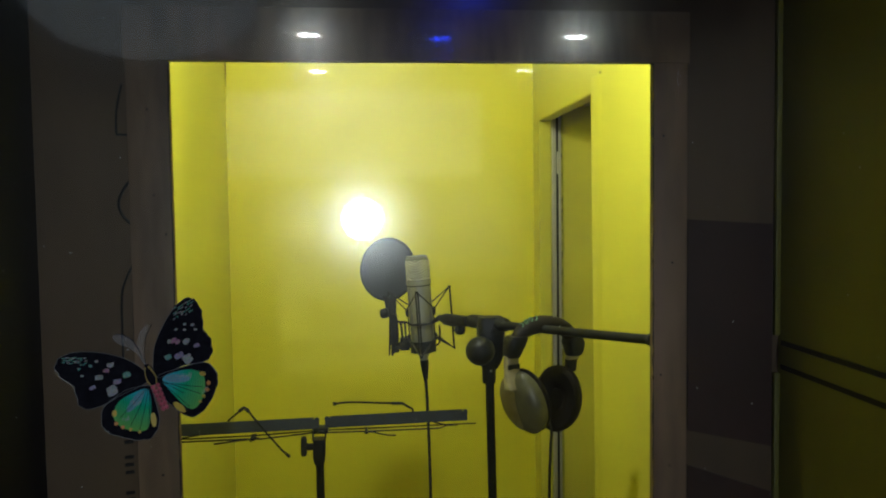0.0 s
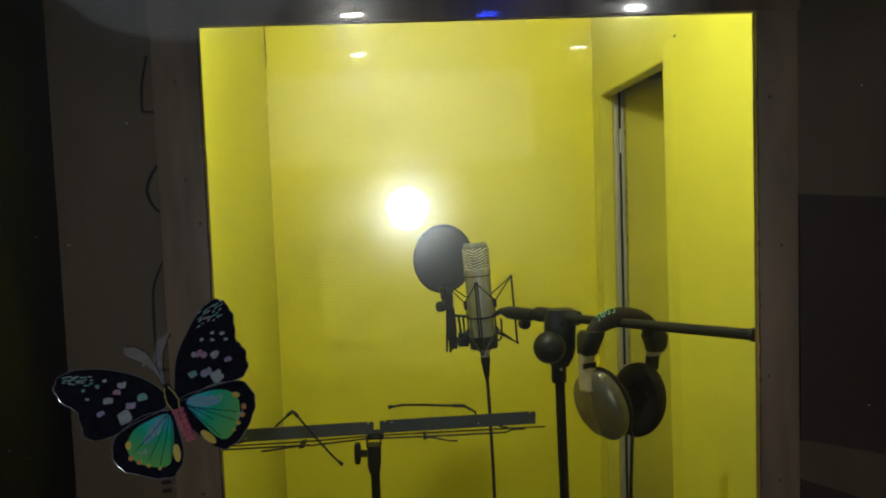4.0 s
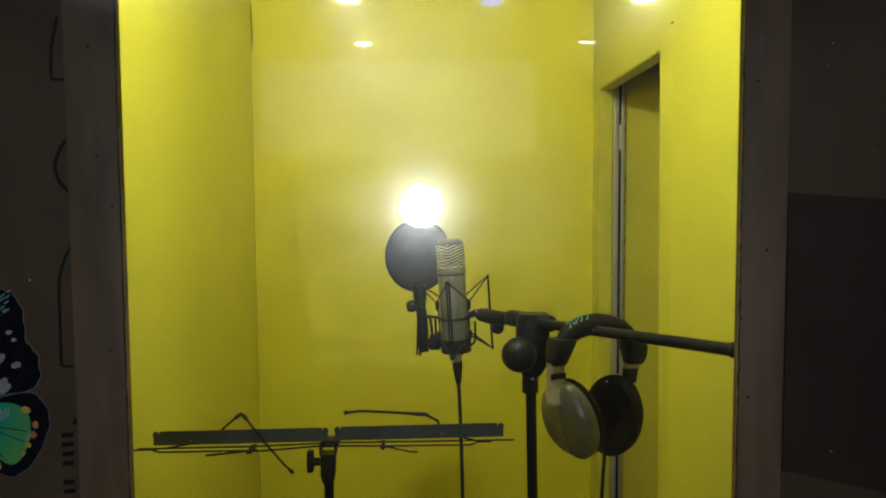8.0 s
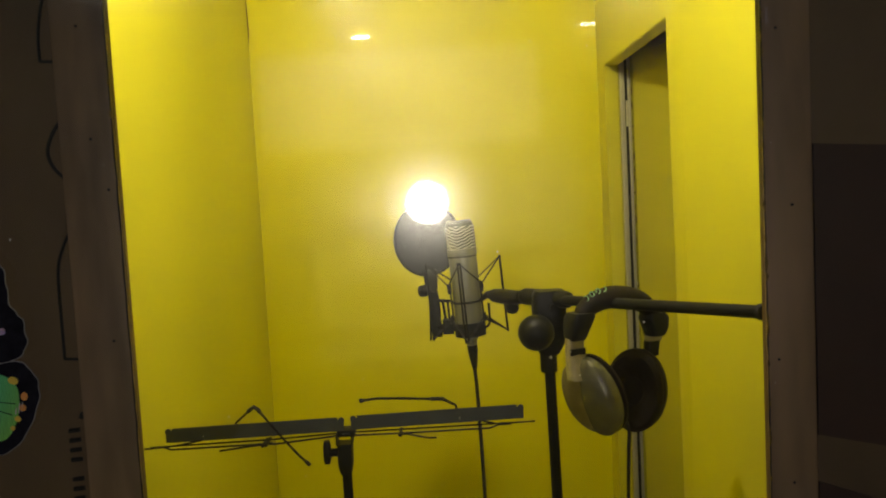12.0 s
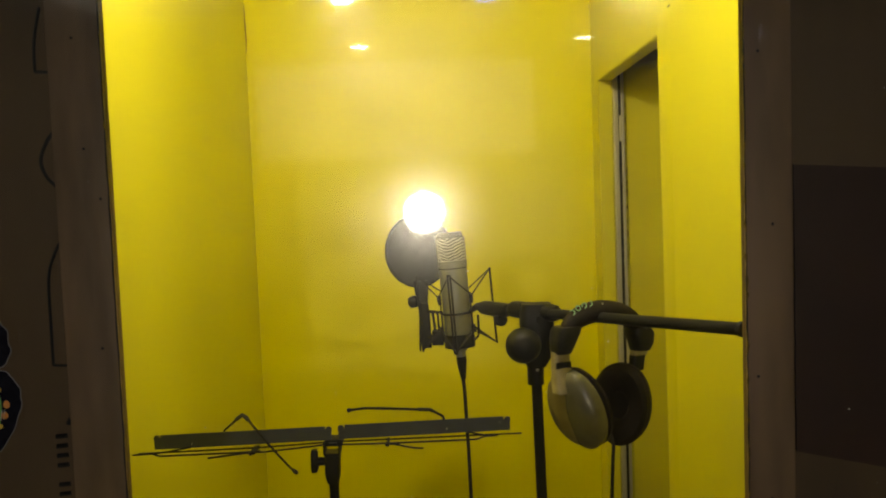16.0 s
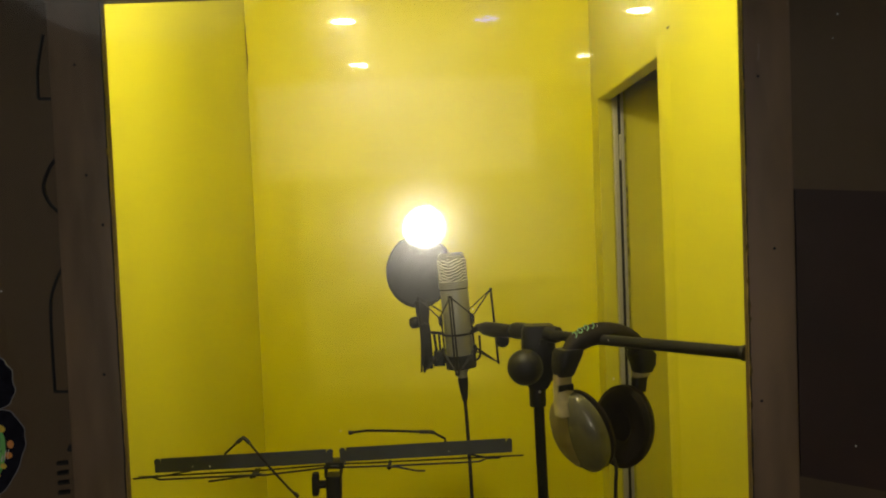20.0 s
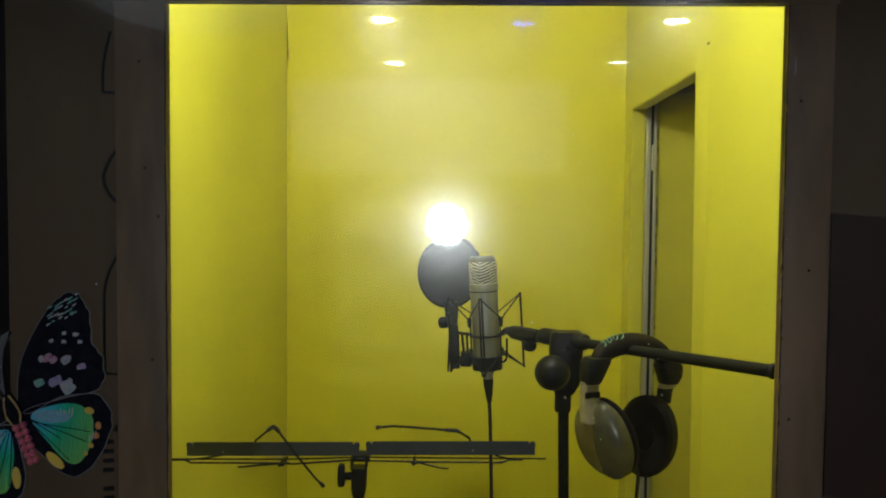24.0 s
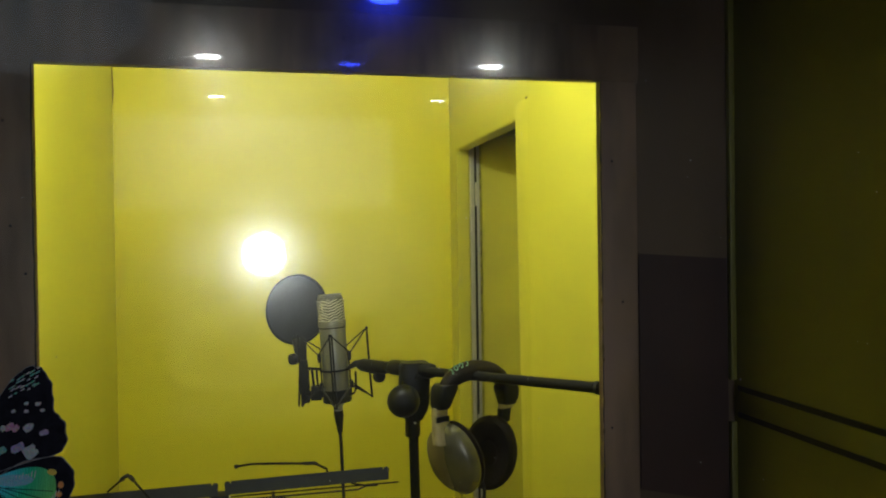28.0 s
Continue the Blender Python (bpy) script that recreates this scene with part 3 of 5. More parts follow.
part("diffuser", box(-0.505, 0.487, -1.875, -1.852, 1.735, 2.054), RECT_GLOW, panel, "glowing white face")
for x in (-0.35, 0.35):
    part("rod", tube([(x, -1.865, 2.069), (x, -1.865, RZ)], 0.004), BLACK_STEEL, panel)

# Bowl made up to give the pale round reflection at upper left.
shade = thing("reflected_bowl", (-0.50, -0.70, RZ), "round pale grey bowl with added glow, for an unidentified reflection", "lampshade")
part("bowl", lathe([(0.0, -0.25), (0.10, -0.243), (0.19, -0.215), (0.25, -0.165), (0.275, -0.10), (0.28, -0.10), (0.256, -0.168), (0.193, -0.222), (0.10, -0.250), (0.0, -0.257)], Matrix.Translation((-0.50, -0.70, RZ - 0.02)), n=40), PALE_BOWL, shade)
part("rim", tube([(-0.50 + 0.278 * math.cos(a), -0.70 + 0.278 * math.sin(a), RZ - 0.118) for a in np.linspace(0, 2 * math.pi, 40, endpoint=False)], 0.006, loop=True), WHITE, shade, "pale wire rim")
part("stem", tube([(-0.50, -0.70, RZ - 0.25), (-0.50, -0.70, RZ)], 0.006), WHITE, shade)
part("rim", tube([(-0.50 + 0.262 * math.cos(a), -0.70 + 0.262 * math.sin(a), RZ - 0.166) for a in np.linspace(0, 2 * math.pi, 40, endpoint=False)], 0.005, loop=True), WHITE, shade, "pale wire rim")
indicator = thing("wall_indicator", (RX1, -1.68, 2.05), "small upright bluish indicator light on the wall", "light")
part("case", box(RX1 - 0.012, RX1, -1.695, -1.665, 2.05, 2.13, 0.003), BLACK_PLASTIC, indicator)
part("strip", box(RX1 - 0.016, RX1 - 0.011, -1.687, -1.673, 2.062, 2.118), STRIP, indicator, "dim bluish strip")


# ---- microphone, shock mount and pop shield on a boom stand ----
stand = thing("boom_stand", (0.2945, 1.50, 0), "black steel microphone boom stand with a ball knob", "stand")
part("pole", tube([(0.2865, 1.50, 0.62), (0.2762, 1.50, 1.285)], 0.0089, 18), BLACK_STEEL, stand)
part("lower_tube", tube([(0.2945, 1.50, 0.10), (0.2862, 1.50, 0.64)], 0.0125, 16), BLACK_STEEL, stand)
part("tube_clutch", lathe([(0.0, 0.0), (0.017, 0.0), (0.018, 0.01), (0.018, 0.05), (0.014, 0.06), (0.0, 0.06)], Matrix.Translation((0.2868, 1.50, 0.59))), BLACK_PLASTIC, stand, "black height clutch")
part("collar", lathe([(0.0, 0.0), (0.0132, 0.0), (0.0138, 0.002), (0.0138, 0.036), (0.0128, 0.040), (0.0, 0.040)], Matrix.Translation((0.2755, 1.50, 1.2415))), BLACK_PLASTIC, stand)
part("collar_screw", lathe([(0.0, 0.002), (0.002, 0.0016), (0.0024, 0.0), (0.0, 0.0)], facing((0.2775, 1.4862, 1.268), (0, -1, 0)), 10), ALU, stand, "small bright screw")
body = loft([((0.2765, 1.50, 1.272), 0.0155, 0.016), ((0.278, 1.50, 1.288), 0.0235, 0.020), ((0.279, 1.50, 1.304), 0.0265, 0.022), ((0.2795, 1.50, 1.345), 0.0275, 0.022), ((0.2800, 1.50, 1.368), 0.0270, 0.021), ((0.2805, 1.50, 1.3765), 0.0235, 0.018)], power=4.5)
part("clutch_body", body, BLACK_PLASTIC, stand)
part("clutch_head", tube([(0.2405, 1.545, 1.362), (0.2440, 1.54, 1.3625), (0.2480, 1.535, 1.363), (0.3030, 1.478, 1.3625), (0.3085, 1.472, 1.3625), (0.3110, 1.469, 1.3625)], [0.0085, 0.0130, 0.0142, 0.0142, 0.0128, 0.0080], 20), BLACK_PLASTIC, stand)
part("clutch_bolt", tube([(0.2820, 1.472, 1.352), (0.2830, 1.466, 1.352)], 0.006, 14), BLACK_STEEL, stand)
part("ball_knob", lathe([(0.0288 * math.sin(math.pi * k / 16), -0.0288 * math.cos(math.pi * k / 16)) for k in range(17)], Matrix.Translation((0.2520, 1.458, 1.3148)), 32), BLACK_PLASTIC, stand, "round black clamp knob")
part("knob_stem", tube([(0.256, 1.462, 1.316), (0.279, 1.492, 1.330)], 0.010, 14), BLACK_PLASTIC, stand)
BOOM = [(0.2365, 1.593, 1.3565), (0.285, 1.50, 1.3605), (0.3818, 1.315, 1.3730), (0.4740, 1.138, 1.3848)]
part("boom_tube", tube(BOOM, 0.0080, 18), BLACK_STEEL, stand)
part("boom_cap", tube([(0.4752, 1.1357, 1.3850), (0.4778, 1.1305, 1.3853), (0.4787, 1.1287, 1.3854)], [0.0098, 0.0098, 0.0066], 16), RUBBER, stand, "black rubber end cap")
for a in (90, 210, 330):
    c, s_ = math.cos(radians(a)), math.sin(radians(a))
    leg = part("leg", tube([(0.2945, 1.50, 0.16), (0.2945 + 0.28 * c, 1.50 + 0.28 * s_, 0.012)], 0.008), BLACK_STEEL, stand)
    part("foot", tube([(0.2945 + 0.265 * c, 1.50 + 0.265 * s_, 0.02), (0.2945 + 0.29 * c, 1.50 + 0.29 * s_, 0.012)], 0.012), RUBBER, leg)

MY = 1.70
lean = Matrix.Translation((0.1514, MY, 1.37)) @ Matrix.Rotation(radians(-3.45), 4, "Y")
mic = thing("microphone", (0.1514, MY, 1.25), "champagne metal condenser microphone with mesh grille", "microphone")
part("body", lathe([(0.0, -0.106), (0.0125, -0.106), (0.0150, -0.098), (0.0240, -0.084), (0.0262, -0.074), (0.0265, 0.0), (0.0265, 0.054), (0.0, 0.054)], lean, 40), SILVER, mic)
part("dark_line", lathe([(0.0262, 0.0525), (0.02685, 0.0528), (0.02685, 0.0545), (0.0262, 0.0548)], lean, 40, loop=True), GASKET, mic, "dark joint under the grille band")
part("band", lathe([(0.0, 0.055), (0.0272, 0.055), (0.0280, 0.0575), (0.0280, 0.0655), (0.0272, 0.068), (0.0, 0.068)], lean, 40), SILVER, mic, "polished grille band")
part("grille_core", lathe([(0.0246, 0.068), (0.0250, 0.085), (0.0248, 0.108), (0.0232, 0.116), (0.019, 0.1200), (0.0, 0.1215)], lean, 36), GRILLE, mic, "dark inner mesh")
seam = radians(-104)
for k in range(11):
    z = 0.0600 + 0.0056 * k
    loop = []
    for a in np.linspace(0, 2 * math.pi, 72, endpoint=False):
        off = abs((a - seam + math.pi) % (2 * math.pi) - math.pi)
        h = z + 0.0095 * min(1.0, min(off, math.pi - off) / 1.1) + 0.0006 * math.sin(9 * a + k)
        h = min(max(h, 0.0678), 0.1185)
        loop.append(lean @ Vector(((0.0259 - 0.010 * max(0.0, h - 0.108) / 0.0105) * math.cos(a), (0.0259 - 0.010 * max(0.0, h - 0.108) / 0.0105) * math.sin(a), h)))
    part("grille_wire", tube(loop, 0.00125, 6, loop=True), WIRE, mic, "bright steel grille wire")
part("frame_bar", tube([lean @ Vector((-0.0262, 0, 0.068)), lean @ Vector((-0.0264, 0, 0.108)), lean @ Vector((-0.022, 0, 0.1205)), lean @ Vector((0.022, 0, 0.1205)), lean @ Vector((0.0264, 0, 0.108)), lean @ Vector((0.0262, 0, 0.068))], 0.0014, 8), SILVER, mic)
part("badge", lathe([(0.0, 0.001), (0.0022, 0.0008), (0.0024, 0.0), (0.0, 0.0)], facing(lean @ Vector((-0.0055, -0.0262, -0.034)), (-0.2, -1, 0)), 12), GOLD, mic, "small gilt dot badge")
part("plug", lathe([(0.0, -0.163), (0.0050, -0.162), (0.0068, -0.150), (0.0092, -0.132), (0.0098, -0.126), (0.0098, -0.117), (0.0, -0.117)], lean, 20), BLACK_PLASTIC, mic, "black cable plug")
part("plug_ring", lathe([(0.0, -0.1175), (0.0096, -0.1175), (0.0096, -0.106), (0.0, -0.106)], lean, 20), SILVER, mic)
part("cable", tube(smooth_line([(0.1606, MY, 1.212), (0.1628, MY, 1.18), (0.1645, MY - 0.002, 1.13), (0.167, MY - 0.004, 1.03), (0.169, MY - 0.01, 0.85), (0.171, MY - 0.03, 0.5), (0.18, MY - 0.1, 0.1), (0.24, MY - 0.2, 0.008), (0.4, MY - 0.1, 0.006)]), 0.0036, 10), RUBBER, mic, "black microphone cable")

mount = thing("shock_mount", (0.1514, MY, 1.335), "black wire spider shock mount round the microphone", "shock mount")


def ring_points(r, z, n=28):
    return [lean @ Vector((r * math.cos(2 * math.pi * k / n), r * math.sin(2 * math.pi * k / n), z)) for k in range(n)]


def spoke(r, a, z):
    return lean @ Vector((r * math.cos(radians(a)), r * math.sin(radians(a)), z))


part("collar_ring", tube(ring_points(0.0300, -0.032), 0.0021, 8, loop=True), BLACK_STEEL, mount)
part("base_cup", lathe([(0.0268, -0.072), (0.0292, -0.072), (0.0296, -0.084), (0.0292, -0.098), (0.0225, -0.098), (0.0225, -0.094), (0.0268, -0.088)], lean, 32, loop=True), BLACK_PLASTIC, mount, "black holding cup")
pegs = (330, 60, 120, 200)
for a in pegs:
    part("upright", tube([spoke(0.0315, a, 0.006), spoke(0.0315, a, -0.085)], 0.0017, 8), BLACK_STEEL, mount)
    part("peg", loft([(spoke(0.033, a, -0.014), 0.0034, 0.0040), (spoke(0.0335, a, -0.002), 0.0042, 0.0046), (spoke(0.033, a, 0.004), 0.0036, 0.0040)], power=4), BLACK_PLASTIC, mount)
    part("peg", loft([(spoke(0.033, a, -0.070), 0.0036, 0.0042), (spoke(0.033, a, -0.055), 0.0036, 0.0042)], power=4), BLACK_PLASTIC, mount)
for a, near in ((6, (330, 60)), (96, (60, 120)), (186, (120, 200)), (262, (200, 330))):
    side = Vector((-math.sin(radians(a)), math.cos(radians(a)), 0)) * 0.0026
    top, bot = spoke(0.0705, a, 0.045), spoke(0.0715, a, -0.097)
    for sgn in (-1, 1):
        part("rod", tube([top + side * sgn * 0.9, bot + side * sgn], 0.0017, 8), BLACK_STEEL, mount)
    for end in (top, bot):
        part("rod_tip", tube([end - side * 1.5, end + side * 1.5], 0.0025, 8), BLACK_PLASTIC, mount)
    for q in near:
        part("elastic", tube([top, spoke(0.035, q, 0.001)], 0.0014, 6), RUBBER, mount)
        for lift in (-0.004, 0.003):
            part("elastic", tube([bot, spoke(0.035, q, -0.062 + lift)], 0.0012, 6), RUBBER, mount)
part("hook_wire", tube(smooth_line([(0.1925, 1.685, 1.334), (0.1930, 1.685, 1.315), (0.1926, 1.685, 1.298), (0.1880, 1.685, 1.2895), (0.1765, 1.685, 1.2880)], 5), 0.0022, 8), BLACK_STEEL, mount, "bent wire hook")
part("swivel_arm", tube([spoke(0.030, 330, -0.030), (0.1905, 1.655, 1.3545), (0.2010, 1.635, 1.3550)], [0.0045, 0.0065, 0.0095], 12), BLACK_PLASTIC, mount)
part("swivel_joint", tube([(0.1950, 1.640, 1.3548), (0.2015, 1.628, 1.3550), (0.2140, 1.605, 1.3555), (0.2330, 1.575, 1.3570), (0.2420, 1.560, 1.3585)], [0.0085, 0.0125, 0.0135, 0.0125, 0.0110], 16), BLACK_PLASTIC, mount)
part("swivel_knob", lathe([(0.0, -0.007), (0.009, -0.007), (0.0118, -0.004), (0.0118, 0.004), (0.009, 0.007), (0.0, 0.007)], facing((0.2270, 1.585, 1.3385), (0.25, -0.95, 0.1)), 18), BLACK_PLASTIC, mount)
part("swivel_screw", lathe([(0.0, 0.0015), (0.0018, 0.001), (0.002, 0.0), (0.0, 0.0)], facing((0.2035, 1.6135, 1.3560), (0, -1, 0.1)), 10), ALU, mount, "bright screw head")

PC = Vector((0.0832, 1.80, 1.453))
pop = thing("pop_shield", (0.0815, 1.80, 1.30), "round black nylon mesh pop shield on a short arm", "pop shield")
pm = facing(PC, (0.47, -0.88, 0.0))
part("mesh_disc", lathe([(0.0, 0.004), (0.030, 0.0035), (0.060, 0.0015), (0.0725, 0.0), (0.0725, -0.002), (0.0, 0.002)], pm, 48), NYLON, pop)
part("hoop", tube([pm @ Vector((0.0728 * math.cos(a), 0.0728 * math.sin(a), 0)) for a in np.linspace(0, 2 * math.pi, 52, endpoint=False)], 0.0030, 10, loop=True), BLACK_PLASTIC, pop)
part("neck", loft([((0.0840, 1.79, 1.392), 0.0150, 0.008), ((0.0858, 1.765, 1.374), 0.0135, 0.009), ((0.0866, 1.735, 1.357), 0.0112, 0.009), ((0.0870, 1.727, 1.352), 0.0085, 0.008)], power=3.5), BLACK_PLASTIC, pop, "black wedge-shaped neck")
part("arm", loft([((0.0905, 1.725, 1.3555), 0.0080, 0.007), ((0.0920, 1.725, 1.335), 0.0092, 0.008), ((0.0935, 1.725, 1.300), 0.0090, 0.008), ((0.0945, 1.725, 1.268), 0.0086, 0.007)], power=4.5), BLACK_STEEL, pop)
part("arm_rib", tube([(0.0835, 1.722, 1.345), (0.0820, 1.722, 1.300), (0.0800, 1.722, 1.2615)], [0.0028, 0.0026, 0.0018], 8), BLACK_STEEL, pop)
part("clamp_block", loft([((0.1150, 1.712, 1.2753), 0.0110, 0.010), ((0.1155, 1.712, 1.290), 0.0112, 0.011), ((0.1152, 1.712, 1.3030), 0.0105, 0.010)], power=5), BLACK_PLASTIC, pop)
part("clamp_bar", tube([(0.0950, 1.720, 1.3392), (0.1215, 1.705, 1.3385)], 0.0030, 8), BLACK_STEEL, pop)
part("clamp_link", tube([(0.1065, 1.715, 1.3385), (0.1105, 1.713, 1.303)], 0.0026, 8), BLACK_STEEL, pop)
part("clamp_link", tube([(0.1160, 1.712, 1.3385), (0.1180, 1.712, 1.303)], 0.0022, 8), BLACK_STEEL, pop)
part("clamp_bar", tube([(0.0950, 1.722, 1.2880), (0.1080, 1.715, 1.2880)], 0.0055, 10), BLACK_PLASTIC, pop)
part("thumb_knob", lathe([(0.0, -0.009), (0.0085, -0.009), (0.0110, -0.006), (0.0118, 0.0), (0.0110, 0.006), (0.0085, 0.009), (0.0, 0.009)], facing((0.0705, 1.728, 1.3578), (0.95, -0.25, 0.15)), 14), BLACK_PLASTIC, pop)
part("knob_stem", tube([(0.072, 1.728, 1.358), (0.086, 1.727, 1.356)], 0.004, 10), BLACK_STEEL, pop)


# ---- headphones on the boom ----
phones = thing("headphones", (0.360, 1.380, 1.38), "silver and black headphones hung over the boom", "headphones")
across, back = Vector((0.92, 0.38, 0.0)).normalized(), Vector((-0.38, 0.92, 0.0)).normalized()
BAND = smooth_line([(0.3030, 1.356, 1.3480), (0.3100, 1.360, 1.3590), (0.3240, 1.366, 1.3695), (0.3430, 1.373, 1.3757), (0.3640, 1.381, 1.3768), (0.3870, 1.390, 1.3725), (0.4060, 1.399, 1.3630), (0.4200, 1.404, 1.3490), (0.4240, 1.406, 1.3400)], 4)
band = bmesh.new()
rings = []
for k, p in enumerate(BAND):
    p = Vector(p)
    t_ = (Vector(BAND[min(k + 1, len(BAND) - 1)]) - Vector(BAND[max(k - 1, 0)])).normalized()
    out_ = back.cross(t_).normalized()
    full = math.sin(math.pi * (k + 3) / (len(BAND) + 5)) ** 0.5
    rings.append([band.verts.new(p + out_ * (0.0165 * full * math.sin(q)) + back * (0.0200 * full * math.cos(q))) for q in np.linspace(0, 2 * math.pi, 18, endpoint=False)])
for p, q in zip(rings, rings[1:]):
    for k in range(18):
        band.faces.new((p[k], p[(k + 1) % 18], q[(k + 1) % 18], q[k]))
band.faces.new(rings[0][::-1])
band.faces.new(rings[-1])
part("headband_pad", band, LEATHERETTE, phones, "padded black headband")
part("slider_cover", loft([((0.3060, 1.357, 1.3600), 0.0170, 0.016), ((0.3040, 1.357, 1.3540), 0.0195, 0.019), ((0.3000, 1.356, 1.3400), 0.0170, 0.018), ((0.2965, 1.356, 1.3240), 0.0136, 0.015), ((0.2960, 1.356, 1.3205), 0.0120, 0.013)], across, back, power=4), BLACK_PLASTIC, phones)
slide = part("slider", loft([((0.2952, 1.356, 1.3230), 0.0140, 0.0085), ((0.2945, 1.355, 1.3080), 0.0140, 0.0090), ((0.2955, 1.352, 1.2930), 0.0150, 0.0100), ((0.2975, 1.349, 1.2800), 0.0185, 0.0115), ((0.3020, 1.347, 1.2650), 0.0215, 0.0120)], across, back, power=3.2), CREAM, phones, "cream slider")
mark = Vector((0.2940, 1.3555, 1.3045)) - back * 0.0104
part("mark", loft([(mark - across * 0.0128, 0.0048, 0.0012), (mark + across * 0.0122, 0.0048, 0.0012)], (0, 0, 1), back, power=8), BLACK_PLASTIC, slide, "black bar on the slider")
part("slider_cover", loft([((0.4240, 1.407, 1.3470), 0.0150, 0.016), ((0.4252, 1.408, 1.3380), 0.0195, 0.019), ((0.4275, 1.409, 1.3220), 0.0165, 0.017), ((0.4260, 1.409, 1.3110), 0.0125, 0.014)], across, back, power=4), BLACK_PLASTIC, phones)
slide = part("slider", loft([((0.4255, 1.409, 1.3130), 0.0125, 0.008), ((0.4215, 1.409, 1.3000), 0.0115, 0.008), ((0.4195, 1.409, 1.2800), 0.0108, 0.008)], across, back, power=4), BLACK_PLASTIC, phones)
part("mark", loft([((0.4250, 1.4085, 1.3108), 0.0130, 0.0086), ((0.4232, 1.4085, 1.3035), 0.0128, 0.0086)], across, back, power=4), CREAM, slide, "cream band on the slider")
near = facing((0.321, 1.350, 1.237), (-0.66, -0.70, -0.20), up=(-0.34, 0, 1))
far = facing((0.3965, 1.405, 1.2295), (0.62, 0.74, -0.06), up=(0.10, 0, 1))
for name, m_, shell, wide_, tall_ in (("near", near, SHELL, 1.06, 1.50), ("far", far, LEATHERETTE, 1.14, 1.55)):
    cup = part("ear_cup", lathe([(0.0, 0.024), (0.018, 0.022), (0.033, 0.016), (0.040, 0.006), (0.041, -0.004), (0.036, -0.008), (0.0, -0.008)], m_, 40, squash=(wide_ * (0.93 if name == "near" else 1.0), tall_)), shell, phones, "glossy silver-grey ear cup" if name == "near" else "black ear cup")
    part("cushion", lathe([(0.012, -0.010), (0.016, -0.018), (0.026, -0.023), (0.036, -0.021), (0.041, -0.014), (0.041, -0.009), (0.036, -0.007), (0.014, -0.007)], m_, 40, squash=(wide_, tall_), loop=True), LEATHERETTE, cup, "black leatherette cushion")
    part("driver_cloth", lathe([(0.0, -0.0145), (0.010, -0.0145), (0.0145, -0.0135), (0.0145, -0.008), (0.0, -0.008)], m_, 32, squash=(wide_, tall_)), LEATHERETTE, cup)
part("housing", lathe([(0.0, 0.0215), (0.018, 0.020), (0.031, 0.015), (0.038, 0.006), (0.039, -0.002), (0.0, -0.004)], Matrix.Translation((-0.0095, 0.0060, 0.0)) @ near, 40, squash=(1.02, 1.46)), DARK_CREAM, phones, "darker cream cup housing")
part("cord", tube(smooth_line([(0.370, 1.372, 1.190), (0.3735, 1.372, 1.172), (0.3715, 1.372, 1.14), (0.369, 1.375, 1.02), (0.372, 1.38, 0.7), (0.365, 1.40, 0.2), (0.38, 1.45, 0.006), (0.48, 1.6, 0.006)]), 0.0028, 8), RUBBER, phones, "thin black cord")
mark = bmesh.new()
for (x, y, z), tilt, full in (((0.3125, 1.345, 1.3815), 35, 0.62), ((0.3215, 1.348, 1.3872), 26, 1.0), ((0.3312, 1.352, 1.3905), 18, 0.85), ((0.3405, 1.356, 1.3925), 10, 0.5)):
    pts = []
    for q in np.linspace(-0.6 * math.pi, (2 * full - 0.6) * math.pi, 12):
        u, v = 0.0036 * math.cos(q), 0.0046 * math.sin(q)
        c, s_ = math.cos(radians(tilt)), math.sin(radians(tilt))
        pts.append(Vector((x, y, z)) + across * (u * c - v * s_) + Vector((0, 0.35, 0.80)) * (u * s_ + v * c))
    tube(pts, 0.0008, 6, mark)
part("logo", mark, LOGO_GREEN, phones, "pale green logo shape")

# ---- music stand ----
desk = thing("music_stand", (-0.065, 1.51, 0), "black folding wire music stand", "music stand")
DY = 1.508


def trough(x0, x1, z0, z1):
    """A folded sheet ledge with notched, rounded ends."""
    bm = bmesh.new()
    h, t = 0.0118, 0.0014
    prof = [(-0.004, h), (-0.004 - t, h), (-0.004 - t, -h), (0.016, -h), (0.016, -h + t), (-0.004, -h + t)]
    ends = []
    for x, z in ((x0 + 0.011, z0), (x1 - 0.011, z1)):
        ends.append([bm.verts.new((x, DY + y, z + q)) for y, q in prof])
    for k in range(6):
        bm.faces.new((ends[0][k], ends[0][(k + 1) % 6], ends[1][(k + 1) % 6], ends[1][k]))
    bm.faces.new(ends[0][::-1])
    bm.faces.new(ends[1])
    for x, z, sgn in ((x0, z0, 1), (x1, z1, -1)):
        lo, hi = sorted((x + 0.0005 * sgn, x + 0.0112 * sgn))
        box(lo, hi, DY - 0.0052, DY - 0.0042, z - h, z + h - 0.0045, bm=bm)
        tube([(x + 0.0048 * sgn, DY - 0.0060, z + h - 0.0052), (x + 0.0048 * sgn, DY - 0.0038, z + h - 0.0052)], 0.0052, 14, bm)
    return bm


